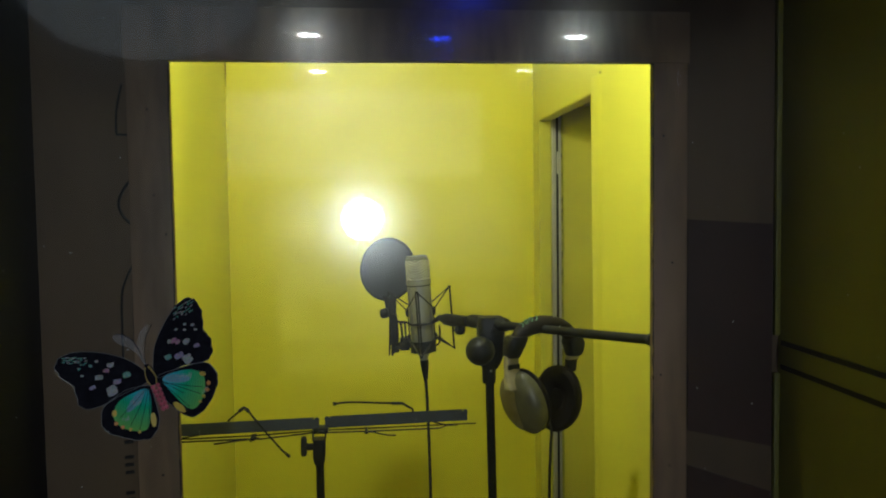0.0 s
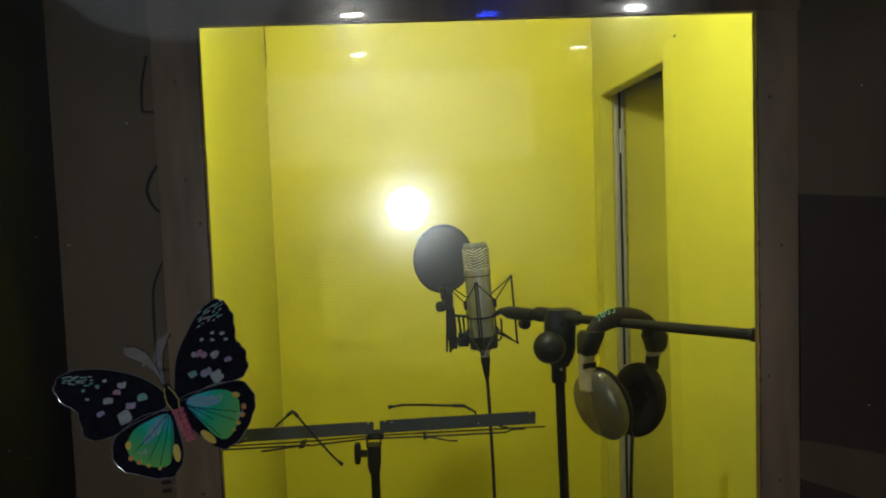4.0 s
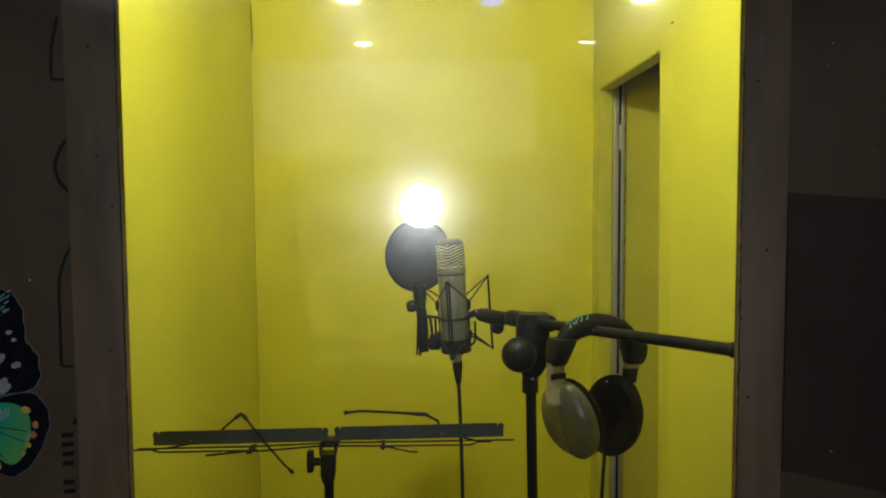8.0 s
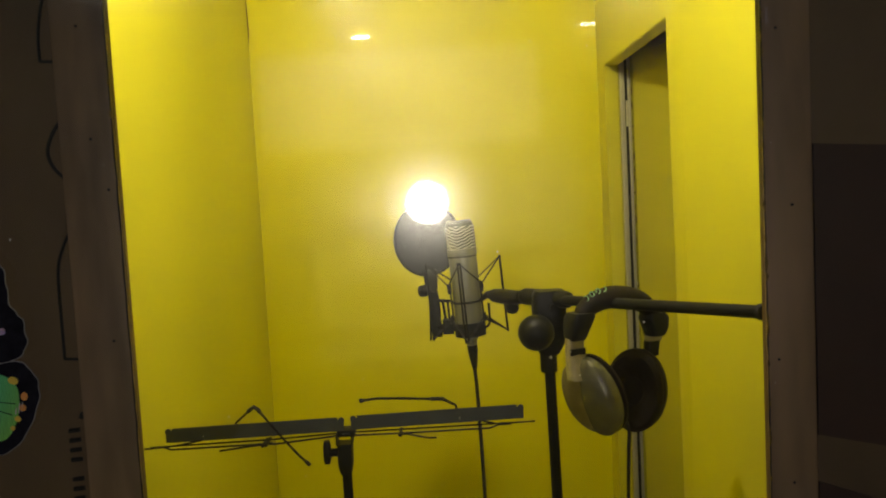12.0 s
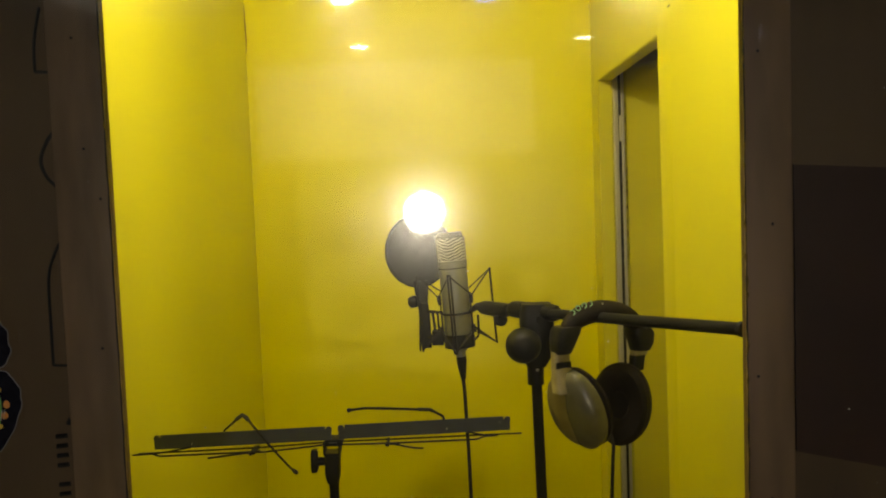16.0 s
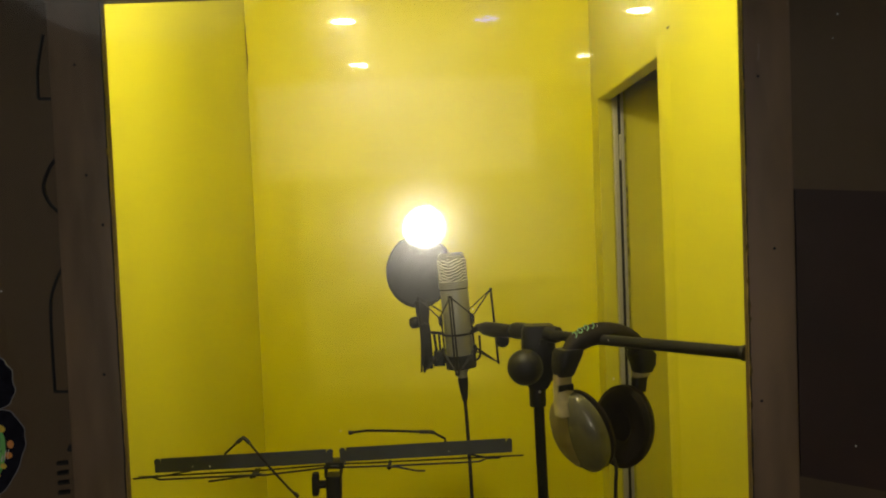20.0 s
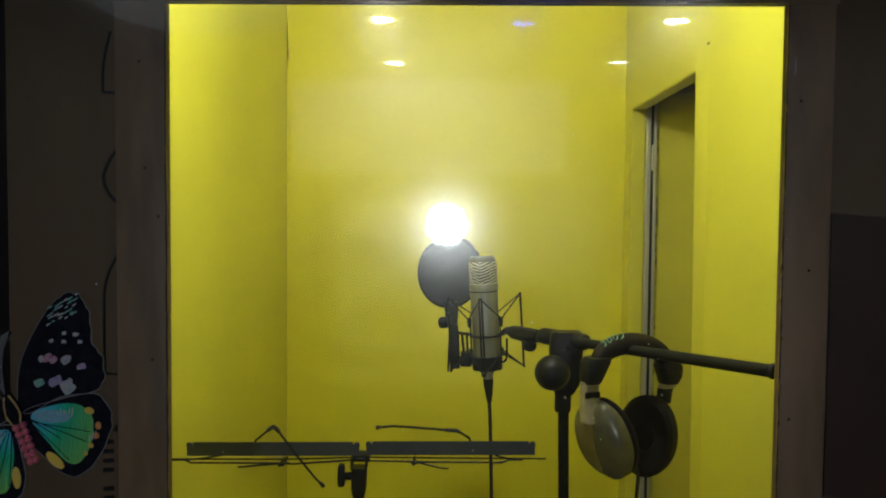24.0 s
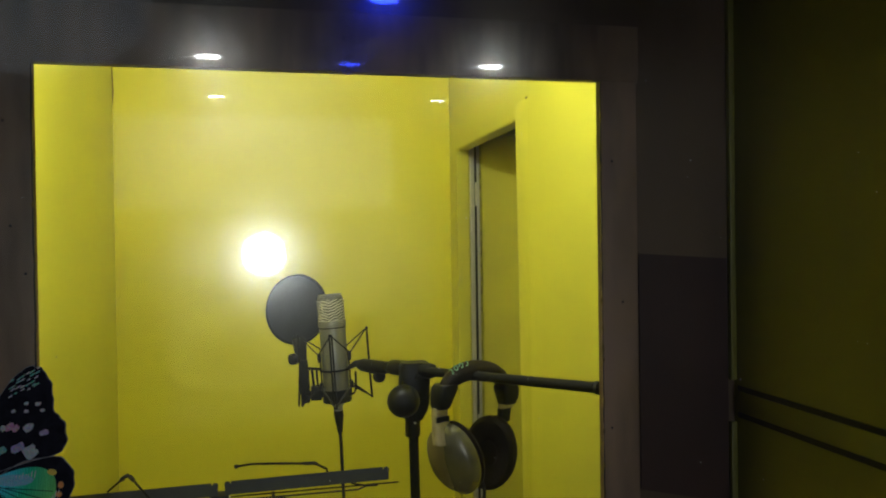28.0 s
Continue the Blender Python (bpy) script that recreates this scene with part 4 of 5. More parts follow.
part("ledge", trough(-0.3628, -0.0670, 1.1672, 1.1714), LEDGE, desk, smooth=False)
part("ledge", trough(-0.0565, 0.2310, 1.1727, 1.1768), LEDGE, desk, smooth=False)
for x, z in ((0.125, 1.171), (-0.30, 1.163)):
    part("rivet", lathe([(0.0, 0.0008), (0.0008, 0.0005), (0.0011, 0.0), (0.0, 0.0)], facing((x, DY - 0.0054, z), (0, -1, 0)), 10), ALU, desk, "small bright rivet")
for pts, r in (([(-0.398, 1.50, 1.1480), (-0.363, 1.50, 1.1494), (-0.338, 1.50, 1.1519), (-0.301, 1.50, 1.1580)], 0.0017),
               ([(-0.396, 1.52, 1.1440), (-0.191, 1.52, 1.1466), (-0.071, 1.52, 1.1516)], 0.0016),
               ([(-0.366, 1.50, 1.1495), (-0.354, 1.50, 1.1447), (-0.205, 1.50, 1.1458), (-0.181, 1.50, 1.1449), (-0.093, 1.50, 1.1519), (-0.068, 1.50, 1.1547)], 0.0018),
               ([(-0.271, 1.49, 1.1414), (-0.203, 1.49, 1.1481), (-0.184, 1.49, 1.1499)], 0.0019),
               ([(-0.052, 1.52, 1.1518), (0.178, 1.52, 1.1532), (0.251, 1.52, 1.1536)], 0.0016),
               ([(-0.053, 1.50, 1.1525), (0.028, 1.50, 1.1516), (0.174, 1.50, 1.1523), (0.188, 1.50, 1.1574), (0.210, 1.50, 1.1575)], 0.0018),
               ([(0.022, 1.49, 1.1513), (0.035, 1.49, 1.1533), (0.071, 1.49, 1.1447), (0.085, 1.49, 1.1442)], 0.0018),
               ([(0.162, 1.50, 1.1647), (0.188, 1.50, 1.1584)], 0.0018)):
    part("wire", tube(pts, r, 6), BLACK_STEEL, desk)
for x, z in ((-0.195, 1.1475), (-0.20, 1.1466), (0.026, 1.1520)):
    part("wire_pivot", tube([(x, 1.487, z), (x, 1.523, z)], 0.0030, 10), BLACK_STEEL, desk)
arm = part("page_arm", tube([(-0.2453, DY - 0.008, 1.183), (-0.2196, DY - 0.008, 1.2045), (-0.2132, DY - 0.008, 1.2090), (-0.2072, DY - 0.008, 1.2041), (-0.1736, DY - 0.010, 1.1603), (-0.1413, DY - 0.010, 1.1213), (-0.1285, DY - 0.010, 1.1090)], 0.0019, 8), BLACK_STEEL, desk)
part("arm_sleeve", tube([(-0.2235, DY - 0.008, 1.2015), (-0.2190, DY - 0.008, 1.2050), (-0.2132, DY - 0.008, 1.2088), (-0.2075, DY - 0.008, 1.2045), (-0.2035, DY - 0.008, 1.1992)], 0.0035, 10), RUBBER, arm)
part("arm_tip", tube([(-0.1335, DY - 0.010, 1.1138), (-0.1290, DY - 0.010, 1.1095), (-0.1262, DY - 0.010, 1.1066)], [0.0028, 0.0037, 0.0028], 10), RUBBER, arm)
arm = part("page_arm", tube([(-0.0366, DY - 0.010, 1.2101), (-0.0101, DY - 0.010, 1.2128), (0.0301, DY - 0.010, 1.2107), (0.0827, DY - 0.010, 1.2068), (0.0982, DY - 0.010, 1.2062), (0.1195, DY - 0.007, 1.1931), (0.1200, DY - 0.006, 1.1880)], 0.0022, 8), BLACK_STEEL, desk)
part("arm_sleeve", tube([(0.0780, DY - 0.010, 1.2072), (0.0827, DY - 0.010, 1.2068), (0.0982, DY - 0.010, 1.2062), (0.1020, DY - 0.0095, 1.2038)], 0.0032, 10), RUBBER, arm)
part("arm_tip", tube([(-0.0390, DY - 0.010, 1.2095), (-0.0366, DY - 0.010, 1.2101), (-0.0320, DY - 0.010, 1.2107)], [0.0032, 0.0040, 0.0028], 10), RUBBER, arm)
part("hinge", box(-0.0790, -0.0500, 1.498, 1.530, 1.1500, 1.1610, 0.002), BLACK_STEEL, desk)
part("hinge_pin", tube([(-0.0710, 1.496, 1.1570), (-0.0580, 1.496, 1.1570)], 0.0011, 8), LEDGE, desk, "steel hinge pin")
part("bracket", box(-0.0822, -0.0800, 1.498, 1.528, 1.1360, 1.1560, 0.0006), BLACK_STEEL, desk)
part("bracket", box(-0.0570, -0.0548, 1.498, 1.528, 1.1360, 1.1560, 0.0006), BLACK_STEEL, desk)
part("clamp", loft([((-0.0690, 1.513, 1.0850), 0.0090, 0.011), ((-0.0692, 1.513, 1.0940), 0.0112, 0.013), ((-0.0692, 1.513, 1.1020), 0.0124, 0.014), ((-0.0684, 1.513, 1.1375), 0.0126, 0.014)], power=7), BLACK_PLASTIC, desk)
knob = part("clamp_knob", tube([(-0.0800, 1.512, 1.1215), (-0.0960, 1.512, 1.1215)], 0.0068, 14), BLACK_PLASTIC, desk)
part("knob_wing", loft([((-0.0998, 1.512, 1.1035), 0.0048, 0.006), ((-0.0995, 1.512, 1.1100), 0.0062, 0.008), ((-0.0992, 1.512, 1.1340), 0.0062, 0.008), ((-0.0990, 1.512, 1.1415), 0.0048, 0.006)], power=4), BLACK_PLASTIC, knob)
part("pole", tube([(-0.0640, 1.514, 0.12), (-0.0688, 1.514, 1.115)], 0.0082, 16), BLACK_STEEL, desk)
for a in (30, 150, 270):
    part("leg", tube([(-0.064, 1.514, 0.22), (-0.064 + 0.22 * math.cos(radians(a)), 1.514 + 0.22 * math.sin(radians(a)), 0.006)], 0.006), BLACK_STEEL, desk)


# ---- butterfly stickers on the glass ----
def butterfly(head, turn, label, wings, rim, dots, tail, inner=(), wide=0.886, tall=0.943):
    """Wings as thin bent sheets standing a little off the glass. Outlines in millimetres from the head, x right and y up."""
    root = thing("butterfly_sticker", (head[0], GY - 0.002, head[1]), label, "butterfly sticker", "butterflies on the glass")
    c, s_ = math.cos(radians(turn)), math.sin(radians(turn))
    axis = (tail[0] / math.hypot(*tail), tail[1] / math.hypot(*tail))

    def at(u, v, off):
        x, z = (wide * u * c - tall * v * s_) / 1000, (wide * u * s_ + tall * v * c) / 1000
        return Vector((head[0] + x, GY - 0.0012 - 0.06 * abs(u * axis[1] - v * axis[0]) / 1000 - off, head[1] + z))

    def ripple(outline):
        """The outline drawn fine, with small scallops on its outer reach."""
        pts = smooth_line(outline, 5, True)
        out = []
        for k, (u, v) in enumerate(pts):
            far = min(1.0, max(0.0, (math.hypot(u, v) - 28) / 15))
            g = 1 + far * (0.007 * math.sin(1.25 * k) + 0.006 * math.sin(0.71 * k + u)) if math.hypot(u, v) > 1 else 1
            out.append((u * g, v * g))
        return out

    def sheet(outline, off, grow=0.0, steps=5, thickness=0.0003):
        pts = np.array(smooth_line(outline, steps, True) if steps > 1 else outline)
        mid = pts.mean(0)
        d = pts - mid
        pts = mid + d * (1 + grow / np.maximum(np.hypot(d[:, 0], d[:, 1]), 1e-6))[:, None]
        bm = bmesh.new()
        rings = [[bm.verts.new(at(*(mid + (p - mid) * k), off)) for p in pts] for k in (0.35, 0.7, 1.0)]
        back = [bm.verts.new(at(*p, off - thickness)) for p in pts]
        centre = bm.verts.new(at(*mid, off))
        n = len(pts)
        for k in range(n):
            j = (k + 1) % n
            bm.faces.new((centre, rings[0][k], rings[0][j]))
            for a, b in zip(rings + [None], rings[1:] + [back]):
                if a is not None:
                    bm.faces.new((a[k], b[k], b[j], a[j]))
        bm.faces.new(back[::-1])
        return bm

    made = []
    foil_rng = random.Random(21)
    for name, outline, mat in wings:
        fine = ripple(outline)
        w = part(name, sheet(fine, 0.0004, steps=1), mat, root)
        part("edge", tube([at(*p, 0.0002) for p in fine], rim / 1000, 6, loop=True), WING_RIM, w, "clear plastic edge")
        made.append(w)
    for k, outline, mat, name in inner:
        part(name, sheet(outline, 0.0007), mat, made[k])
    for k, u, v, ru, rv, ang, mat in dots:
        ca, sa = math.cos(radians(ang)), math.sin(radians(ang))
        foil = mat in (GLIT_PALE, GLIT_PINK, GLIT_LILAC, GLIT_GREEN)
        corners = [(0.9, 0.2), (0.75, 0.85), (0.1, 1.0), (-0.8, 0.9), (-1.0, 0.0), (-0.85, -0.8), (0.0, -1.0), (0.8, -0.75)] if foil else [(math.cos(q), math.sin(q)) for q in np.linspace(0, 2 * math.pi, 7, endpoint=False)]
        if foil:
            corners = [(p * foil_rng.uniform(0.75, 1.2), q * foil_rng.uniform(0.75, 1.2)) for p, q in corners]
        ring = [(u + ru * p * ca - rv * q * sa, v + ru * p * sa + rv * q * ca) for p, q in corners]
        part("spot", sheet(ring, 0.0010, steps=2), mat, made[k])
    for k, a, b in veins_of.get(label, ()):
        part("vein", tube([at(*a, 0.0011), at((a[0] + b[0]) / 2 + 0.6, (a[1] + b[1]) / 2, 0.0011), at(*b, 0.0011)], 0.00022, 5), WING_BLACK, made[k])
    return root, at


def body_of(root, at, tail, segment, trim):
    t = np.array(tail, float)
    part("thorax", tube([at(*(t * k), 0.002) for k in (-0.05, 0.08, 0.25, 0.42)], [0.0014, 0.0030, 0.0042, 0.0028], 10), WING_BLACK, root)
    side = np.array([-t[1], t[0]]) / np.hypot(*t)
    for s_ in (-1, 1):
        part("trim", tube([at(*(t * k + side * s_ * w), 0.0035) for k, w in ((0.0, 1.4), (0.15, 3.6), (0.3, 4.4), (0.42, 2.4))], 0.0006, 6), trim, root, "gold line")
        for k in range(6):
            q = 0.47 + 0.105 * k
            part("segment", lathe([(0.0020 * math.sin(math.pi * j / 6), -0.0020 * math.cos(math.pi * j / 6)) for j in range(7)], Matrix.Translation(at(*(t * q + side * s_ * (2.4 - 0.14 * k)), 0.0022)), 8), segment, root)
    part("head", lathe([(0.0022 * math.sin(math.pi * j / 8), -0.0022 * math.cos(math.pi * j / 8)) for j in range(9)], Matrix.Translation(at(0, 0, 0.002)), 12), WING_BLACK, root)


green_label = "black butterfly sticker with green-blue glittering wings"
red_label = "brick red butterfly sticker with blue eyespots"
veins_of = {green_label: [(1, (12, -12), (34, -22)), (1, (12, -12), (50, -22)), (1, (14, -14), (40, -34)), (1, (16, -14), (52, -16)), (3, (2, -20), (-4, -56)), (3, (1, -20), (-12, -52)), (3, (0, -20), (-22, -46)), (3, (3, -20), (4, -52))]}
wings = [
    ("forewing", [(5, 0), (5.5, 17), (11, 33), (21, 51), (31, 61), (39, 62), (46, 55), (49, 45), (50, 35), (56, 29), (59, 19), (57, 11), (50, 6), (32, 2), (14, -9), (6, -8)], WING_BLACK),
    ("hindwing", [(8, -10), (33, 1), (53, 6), (62, 0), (65.5, -9), (63, -21), (55, -35), (45, -43), (36, -42), (25, -35), (15, -26)], WING_BLACK),
    ("forewing", [(-3, -4), (-19, 5.5), (-41, 10.5), (-63, 10.5), (-77, 5.5), (-81, -1), (-77, -11), (-64, -20), (-60, -33), (-53, -39), (-39, -36), (-22, -26), (0, -14)], WING_BLACK),
    ("hindwing", [(2, -17), (-17, -21), (-31, -31), (-38, -39), (-38, -51), (-32, -59), (-15, -64), (3, -65), (11, -57), (13, -47), (10, -35), (5, -21)], WING_BLACK),
]
inner = [
    (1, [(14, -11), (28, -3), (43, -1), (52, -6), (54, -15), (52, -26), (46, -35), (38, -35), (26, -25)], WING_GREEN, "green_field"),
    (3, [(1, -20), (-12, -24), (-24, -32), (-28, -44), (-22, -53), (-10, -57), (2, -56), (5, -46), (5, -32)], WING_GREEN, "green_field"),
]
tip_rng = random.Random(3)
dots = [(0, 31 + 8 * c + tip_rng.uniform(-1, 1), 57 - 3.2 * r + 4.5 * c + tip_rng.uniform(-1, 1), tip_rng.uniform(1.2, 2.6), 0.45, 35, tip_rng.choice((GLIT_PALE, GLIT_GREEN))) for r in range(4) for c in np.linspace(-0.9, 1.0, 6)]
dots += [(2, -64 + 9 * c + tip_rng.uniform(-1, 1), 5.5 - 2.4 * r + tip_rng.uniform(-1, 1), tip_rng.uniform(1.2, 2.6), 0.45, 5, tip_rng.choice((GLIT_GREEN, GLIT_GREEN, GLIT_PALE))) for r in range(3) for c in np.linspace(-1, 1, 7)]
dots += [
    (0, 33, 39, 1.6, 1, 20, GLIT_PALE), (0, 40, 39, 2, 1.1, 10, GLIT_PALE), (0, 25, 34, 1.6, 1, 20, GLIT_PALE), (0, 33, 34, 1.5, 1, 0, GLIT_PALE), (0, 43, 35, 1.6, 0.9, 10, GLIT_PALE),
    (0, 19, 23, 1.5, 2, -30, GLIT_PALE), (0, 23, 24, 2.2, 3, -40, GLIT_PINK), (0, 27, 23, 2, 2.4, -40, GLIT_PINK), (0, 35, 24, 3.6, 2.4, 35, GLIT_PALE), (0, 45, 21, 3, 1.7, 10, GLIT_LILAC),
    (0, 19, 9, 3.6, 2.2, 25, GLIT_GREEN), (0, 29, 11, 4.2, 2.5, 30, GLIT_LILAC), (0, 37, 8.5, 4.8, 4, 30, GLIT_PALE),
    (2, -45, 3, 1.5, 1, 0, GLIT_PALE), (2, -50, -1, 1.6, 1.2, 0, GLIT_GREEN), (2, -60, -4, 1.5, 1, 20, GLIT_GREEN), (2, -57, -10, 1.4, 0.9, 0, GLIT_PALE),
    (2, -33, 0, 3, 1.8, 5, GLIT_PALE), (2, -36, -5, 3, 1.8, 0, GLIT_PINK), (2, -42, -11, 4.4, 2, 8, GLIT_PALE), (2, -47, -20, 3, 1.8, 30, GLIT_LILAC),
    (2, -18, -8, 3.5, 2.4, 20, GLIT_GREEN), (2, -26, -14, 4, 2.2, 10, GLIT_LILAC), (2, -30, -22, 5, 4, 30, GLIT_PALE),
    (1, 28, -9.5, 12, 3.8, 3, WING_BLUE), (1, 51, -4, 3, 2, -10, SPOT_YELLOW), (1, 57, -12, 1.9, 2.2, 0, SPOT_ORANGE), (1, 56, -18, 2, 1.8, 0, SPOT_ORANGE), (1, 53, -24, 1.8, 1.5, 0, SPOT_YELLOW), (1, 50, -29, 1.3, 1.3, 0, SPOT_YELLOW), (1, 31, -35, 7, 3, -35, SPOT_YELLOW),
    (3, -9, -31, 12, 3.6, 54, WING_BLUE), (3, -27, -42, 2.2, 3, 0, SPOT_YELLOW), (3, -25, -51, 1.9, 1.8, 0, SPOT_ORANGE), (3, -19, -54, 1.7, 1.6, 0, SPOT_ORANGE), (3, -12, -56, 1.5, 1.4, 0, SPOT_YELLOW), (3, -4, -58, 1.3, 1.2, 0, SPOT_YELLOW), (3, 8, -47, 2.6, 6.5, 10, SPOT_YELLOW),
]
# Thin white strokes painted where the wing foil catches light.
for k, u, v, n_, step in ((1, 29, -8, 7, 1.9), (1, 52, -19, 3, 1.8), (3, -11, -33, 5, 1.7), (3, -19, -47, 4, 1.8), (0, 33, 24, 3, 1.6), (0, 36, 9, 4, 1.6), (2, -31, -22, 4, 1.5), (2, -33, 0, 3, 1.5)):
    dots += [(k, u + step * j + tip_rng.uniform(-0.4, 0.4), v + 0.35 * j + tip_rng.uniform(-1, 1), 0.34, tip_rng.uniform(1.2, 3.0), -8, GLINT_WHITE) for j in range(n_)]
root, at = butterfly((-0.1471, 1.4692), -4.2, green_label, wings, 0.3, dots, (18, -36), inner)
body_of(root, at, (18, -36), PINK, GOLD)
part("antenna", tube([at(-1, 1, 0.003), at(-2, 14, 0.004), at(-1, 27, 0.006), at(4, 37, 0.009), at(4.6, 38.4, 0.009)], [0.0003, 0.0003, 0.0003, 0.0004, 0.0009], 6), WING_BLACK, root)
part("antenna", tube([at(-1, 1, 0.003), at(-6, 13, 0.0045), at(-13, 23, 0.0045), at(-22, 28, 0.0045), at(-29, 28, 0.0045)], [0.0003, 0.0003, 0.0003, 0.0003, 0.0004], 6), WING_BLACK, root)
for petal in ([(-1, 1), (-9, 11), (-18, 17), (-27, 20), (-31, 24), (-29, 28), (-22, 28), (-13, 23), (-6, 13)], [(-1, 2), (-8, 13), (-9, 25), (-5, 34), (1, 38), (0, 32), (-3, 24), (-3, 13)]):
    bm = bmesh.new()
    front = [bm.verts.new(at(u, v, 0.004)) for u, v in smooth_line(petal, 4, True)]
    bm.faces.new(front)
    rear = bmesh.ops.extrude_face_region(bm, geom=list(bm.faces))
    bmesh.ops.translate(bm, vec=(0, 0.0004, 0), verts=[e for e in rear["geom"] if isinstance(e, bmesh.types.BMVert)])
    part("antenna_film", bm, HAZE, root, "cloudy clear plastic film")

red_wings = [
    ("forewing", [(3, 2), (6, 14), (14, 31), (24, 44), (34, 51), (43, 47), (47, 43), (46, 37), (51, 31), (55, 27), (54, 15), (50, 6), (30, -6), (10, -10)], WING_RED),
    ("hindwing", [(8, -9), (30, -4), (48, 9), (58, 8), (66, 1), (68, -10), (62, -26), (48, -40), (34, -44), (22, -36), (12, -22)], WING_RED),
    ("forewing", [(-3, 0), (-18, 4), (-38, 9), (-55, 10), (-68, 7), (-73, 0), (-76, -9), (-70, -16), (-58, -20), (-50, -28), (-30, -27), (-4, -10)], WING_RED),
    ("hindwing", [(-2, -11), (-20, -20), (-36, -28), (-44, -40), (-42, -54), (-32, -64), (-16, -66), (-2, -58), (4, -40), (4, -22)], WING_RED),
]
red_dots = [
    (0, 30, 43, 10, 5.0, 18, SPOT_BLUE), (0, 38, 41, 6, 3, -25, SPOT_BLUE), (0, 31, 36, 1.3, 1.5, 0, SPOT_WHITE), (0, 33.5, 33.5, 0.8, 1, 0, SPOT_WHITE), (0, 32, 29, 1.9, 1.4, 20, SPOT_WHITE),
    (0, 21, 39, 3.4, 1.8, 45, SPOT_ORANGE), (0, 15, 30, 4, 2, 45, SPOT_ORANGE), (0, 22, 34, 5, 2.0, -10, WING_BLACK), (0, 16, 21, 6, 2.6, 5, WING_BLACK), (0, 18, 28, 6, 2.2, -15, SPOT_ORANGE), (0, 10.5, 23, 1.1, 4.5, -25, SPOT_ORANGE), (0, 10, 14, 6, 1.3, 62, SPOT_YELLOW), (0, 13, 9, 5, 2, 5, WING_BLACK),
    (1, 50, -5, 13, 11, 0, WING_BLACK), (1, 51, -5, 10, 10, 0, SPOT_ORANGE), (1, 51, -6, 6, 7, 0, WING_BLACK), (1, 51, -6.5, 4, 5, 0, SPOT_BLUE),
    (2, -60, 2, 4, 5, 20, SPOT_BLUE), (2, -55, 1.5, 1.2, 1.3, 0, SPOT_WHITE), (2, -56, -4, 0.9, 0.9, 0, SPOT_WHITE), (2, -50, -6, 1.8, 1.1, 10, SPOT_WHITE), (2, -50, 7, 4, 1.5, -5, SPOT_ORANGE), (2, -46, 2, 4, 3.4, 0, WING_BLACK), (2, -37, 2, 3.4, 4.6, 0, SPOT_ORANGE), (2, -29, -1, 6, 3.6, 5, WING_BLACK), (2, -19, 1, 6, 1.4, -12, SPOT_ORANGE), (2, -17, -5, 3.4, 3, 30, WING_BLACK),
    (3, -26, -46, 11, 10, 0, WING_BLACK), (3, -26, -46, 9, 8.5, 0, SPOT_ORANGE), (3, -26, -46, 4, 5, 0, SPOT_BLUE),
]
root, at = butterfly((-0.092, 1.2987), -4.2, red_label, red_wings, 0.3, red_dots, (10, -36), wide=0.955, tall=0.974)
body_of(root, at, (10, -36), WING_BLACK, GOLD)
part("antenna", tube([at(-1, 1, 0.003), at(-10, 14, 0.005), at(-18, 22, 0.007), at(-27, 23, 0.009)], [0.00035, 0.0003, 0.0003, 0.0008], 6), WING_BLACK, root)
part("antenna", tube([at(1, 1, 0.003), at(-1, 14, 0.005), at(0, 26, 0.007), at(4, 34, 0.009)], [0.00035, 0.0003, 0.0003, 0.0008], 6), WING_BLACK, root)

# ---- marker strokes on the plywood ----
MYY = BY - 0.0006


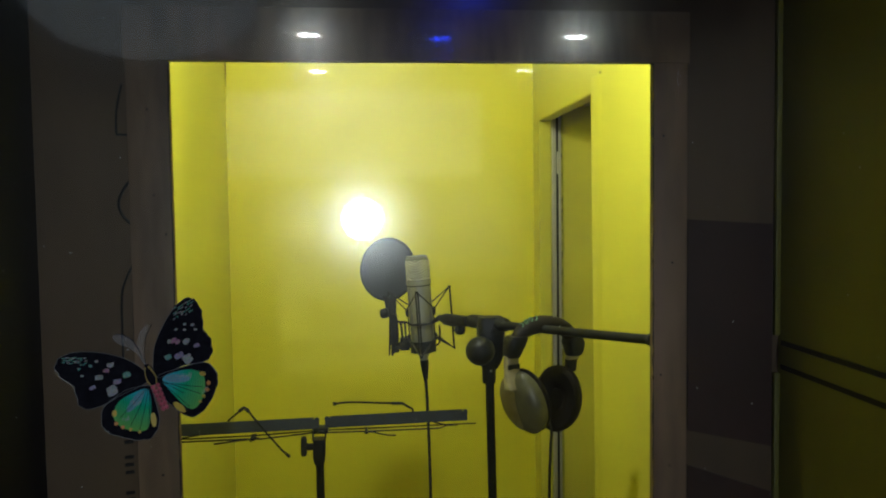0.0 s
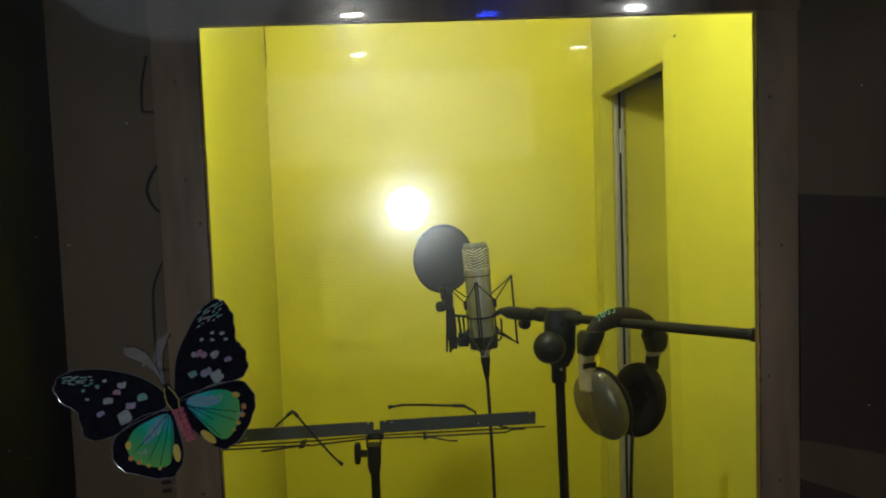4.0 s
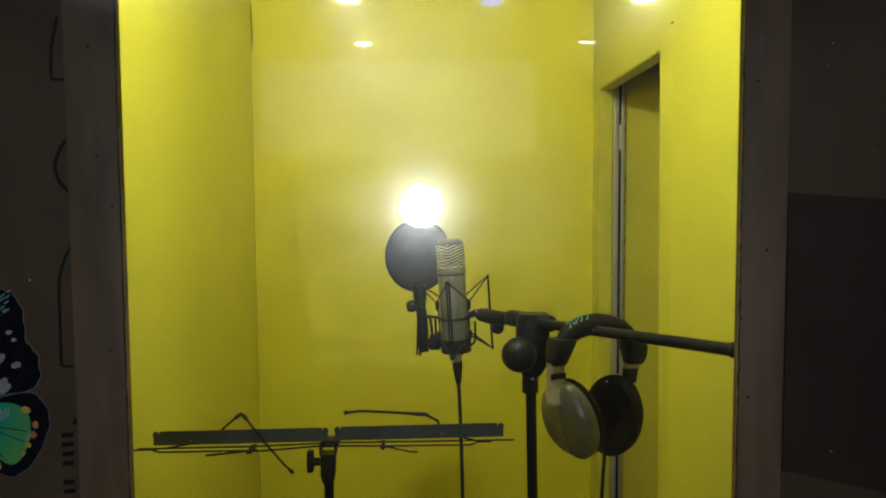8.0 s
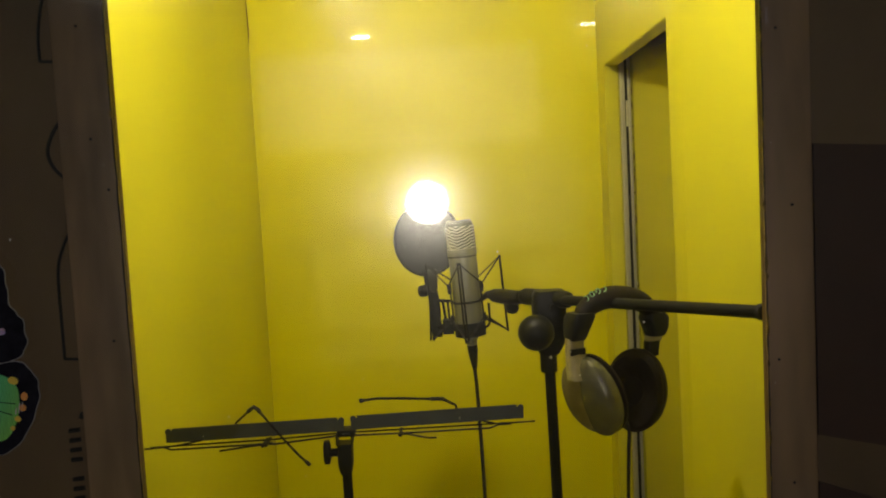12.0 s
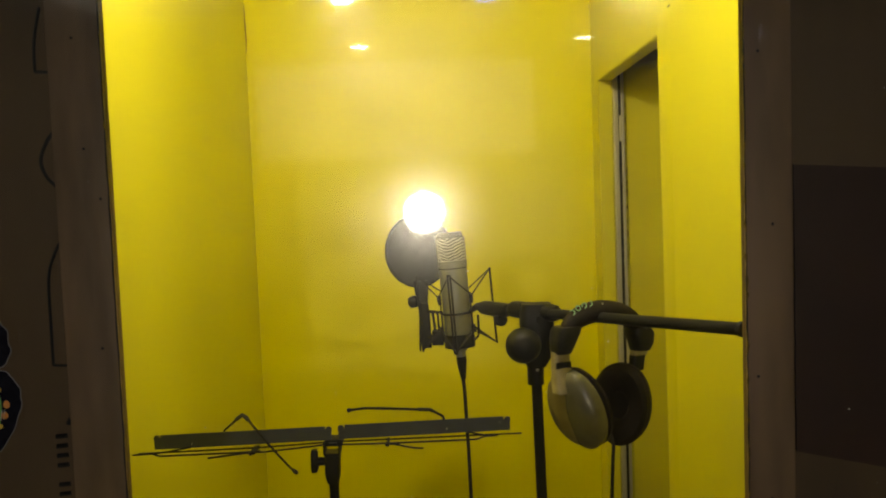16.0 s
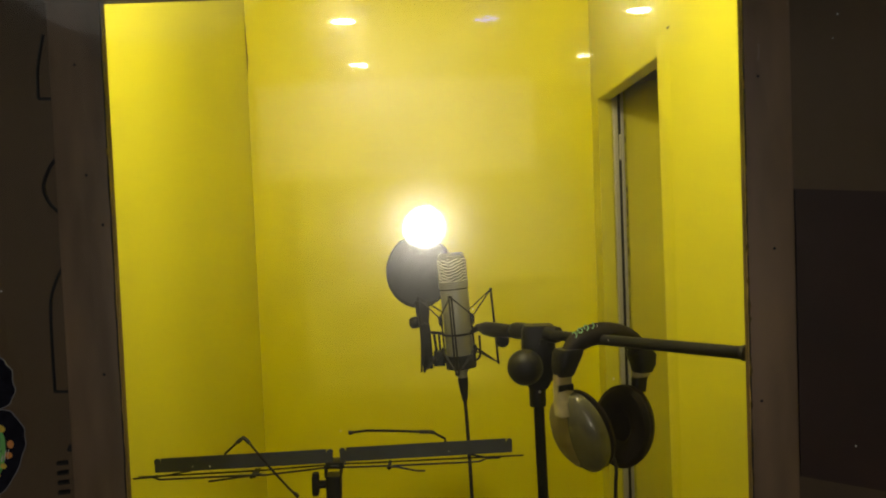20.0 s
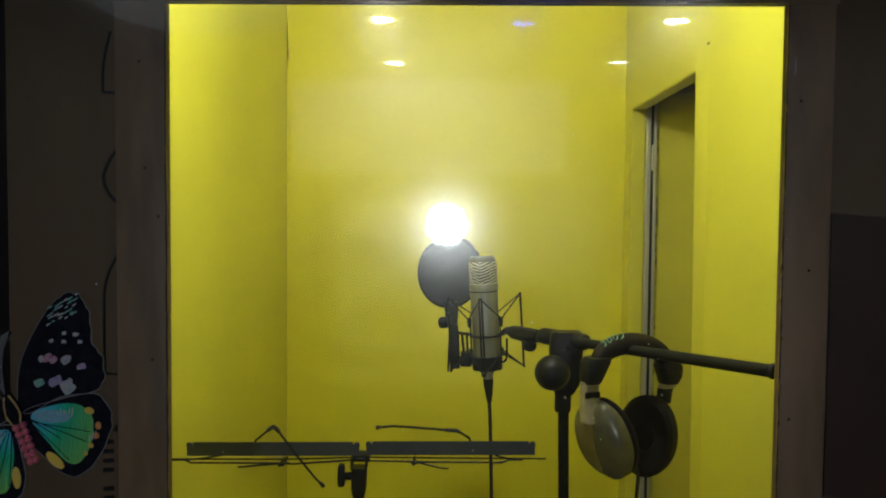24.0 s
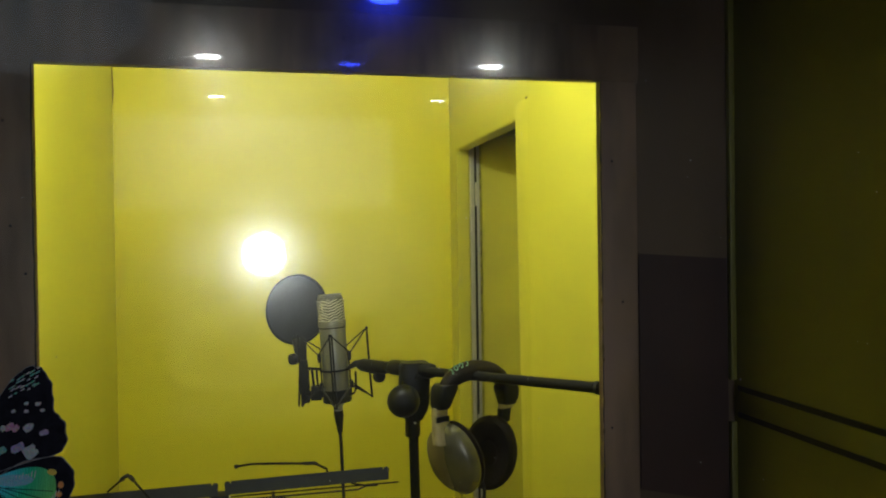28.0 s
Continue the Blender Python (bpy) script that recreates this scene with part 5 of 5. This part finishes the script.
def stroke(points, r=0.0013, smooth=True):
    line = smooth_line([(x - 0.004, MYY, z - 0.002) for x, z in points], 5) if smooth else [(x - 0.004, MYY, z - 0.002) for x, z in points]
    return part("stroke", tube(line, r * 1.35, 6), INK, marks)


marks = thing("marker_drawing", (-0.30, BY, 1.5), "black marker strokes on the dark plywood", "drawing")
stroke([(-0.299, 1.777), (-0.307, 1.74), (-0.308, 1.708)])
stroke([(-0.308, 1.708), (-0.292, 1.707)], smooth=False)
stroke([(-0.292, 1.642), (-0.300, 1.632), (-0.308, 1.612), (-0.303, 1.594), (-0.292, 1.582)], 0.0016)
stroke([(-0.292, 1.522), (-0.300, 1.508), (-0.308, 1.482), (-0.309, 1.43), (-0.309, 1.384)])
stroke([(-0.309, 1.384), (-0.292, 1.383)], smooth=False)
stroke([(-0.292, 1.49), (-0.293, 1.41)], 0.001, smooth=False)
for z, w in ((1.320, 0.003), (1.158, 0.004)):
    stroke([(-0.294, z + w), (-0.297, z - w)], 0.0022, smooth=False)
for z in (1.303, 1.292, 1.281, 1.270, 1.248, 1.237, 1.226, 1.196, 1.186):
    stroke([(-0.311, z), (-0.299, z + 0.001)], 0.0021, smooth=False)
stroke([(-0.292, 1.285), (-0.291, 1.24), (-0.292, 1.19)], 0.0018)
stroke([(0.513, 1.236), (0.507, 1.225), (0.506, 1.19), (0.507, 1.161)], 0.0016)

# ---- dust on the glass ----
rng = random.Random(7)
bm = bmesh.new()
for _ in range(170):
    x, z, r = rng.uniform(-0.32, 0.5), rng.uniform(1.25, 1.85), rng.choice((0.0002, 0.0002, 0.0003, 0.0003, 0.0005))
    ring = [bm.verts.new((x + r * rng.uniform(0.6, 1.3) * math.cos(a), GY - 0.0004, z + r * rng.uniform(0.6, 1.3) * math.sin(a))) for a in np.linspace(0, 2 * math.pi, 6, endpoint=False)]
    tip = bm.verts.new((x, GY - 0.0004 - r * 0.5, z))
    for k in range(6):
        bm.faces.new((ring[k], ring[(k + 1) % 6], tip))
tagged(part("dust_specks", bm, DUST), "pale dust specks clinging to the glass", "dust", kind="stuff")
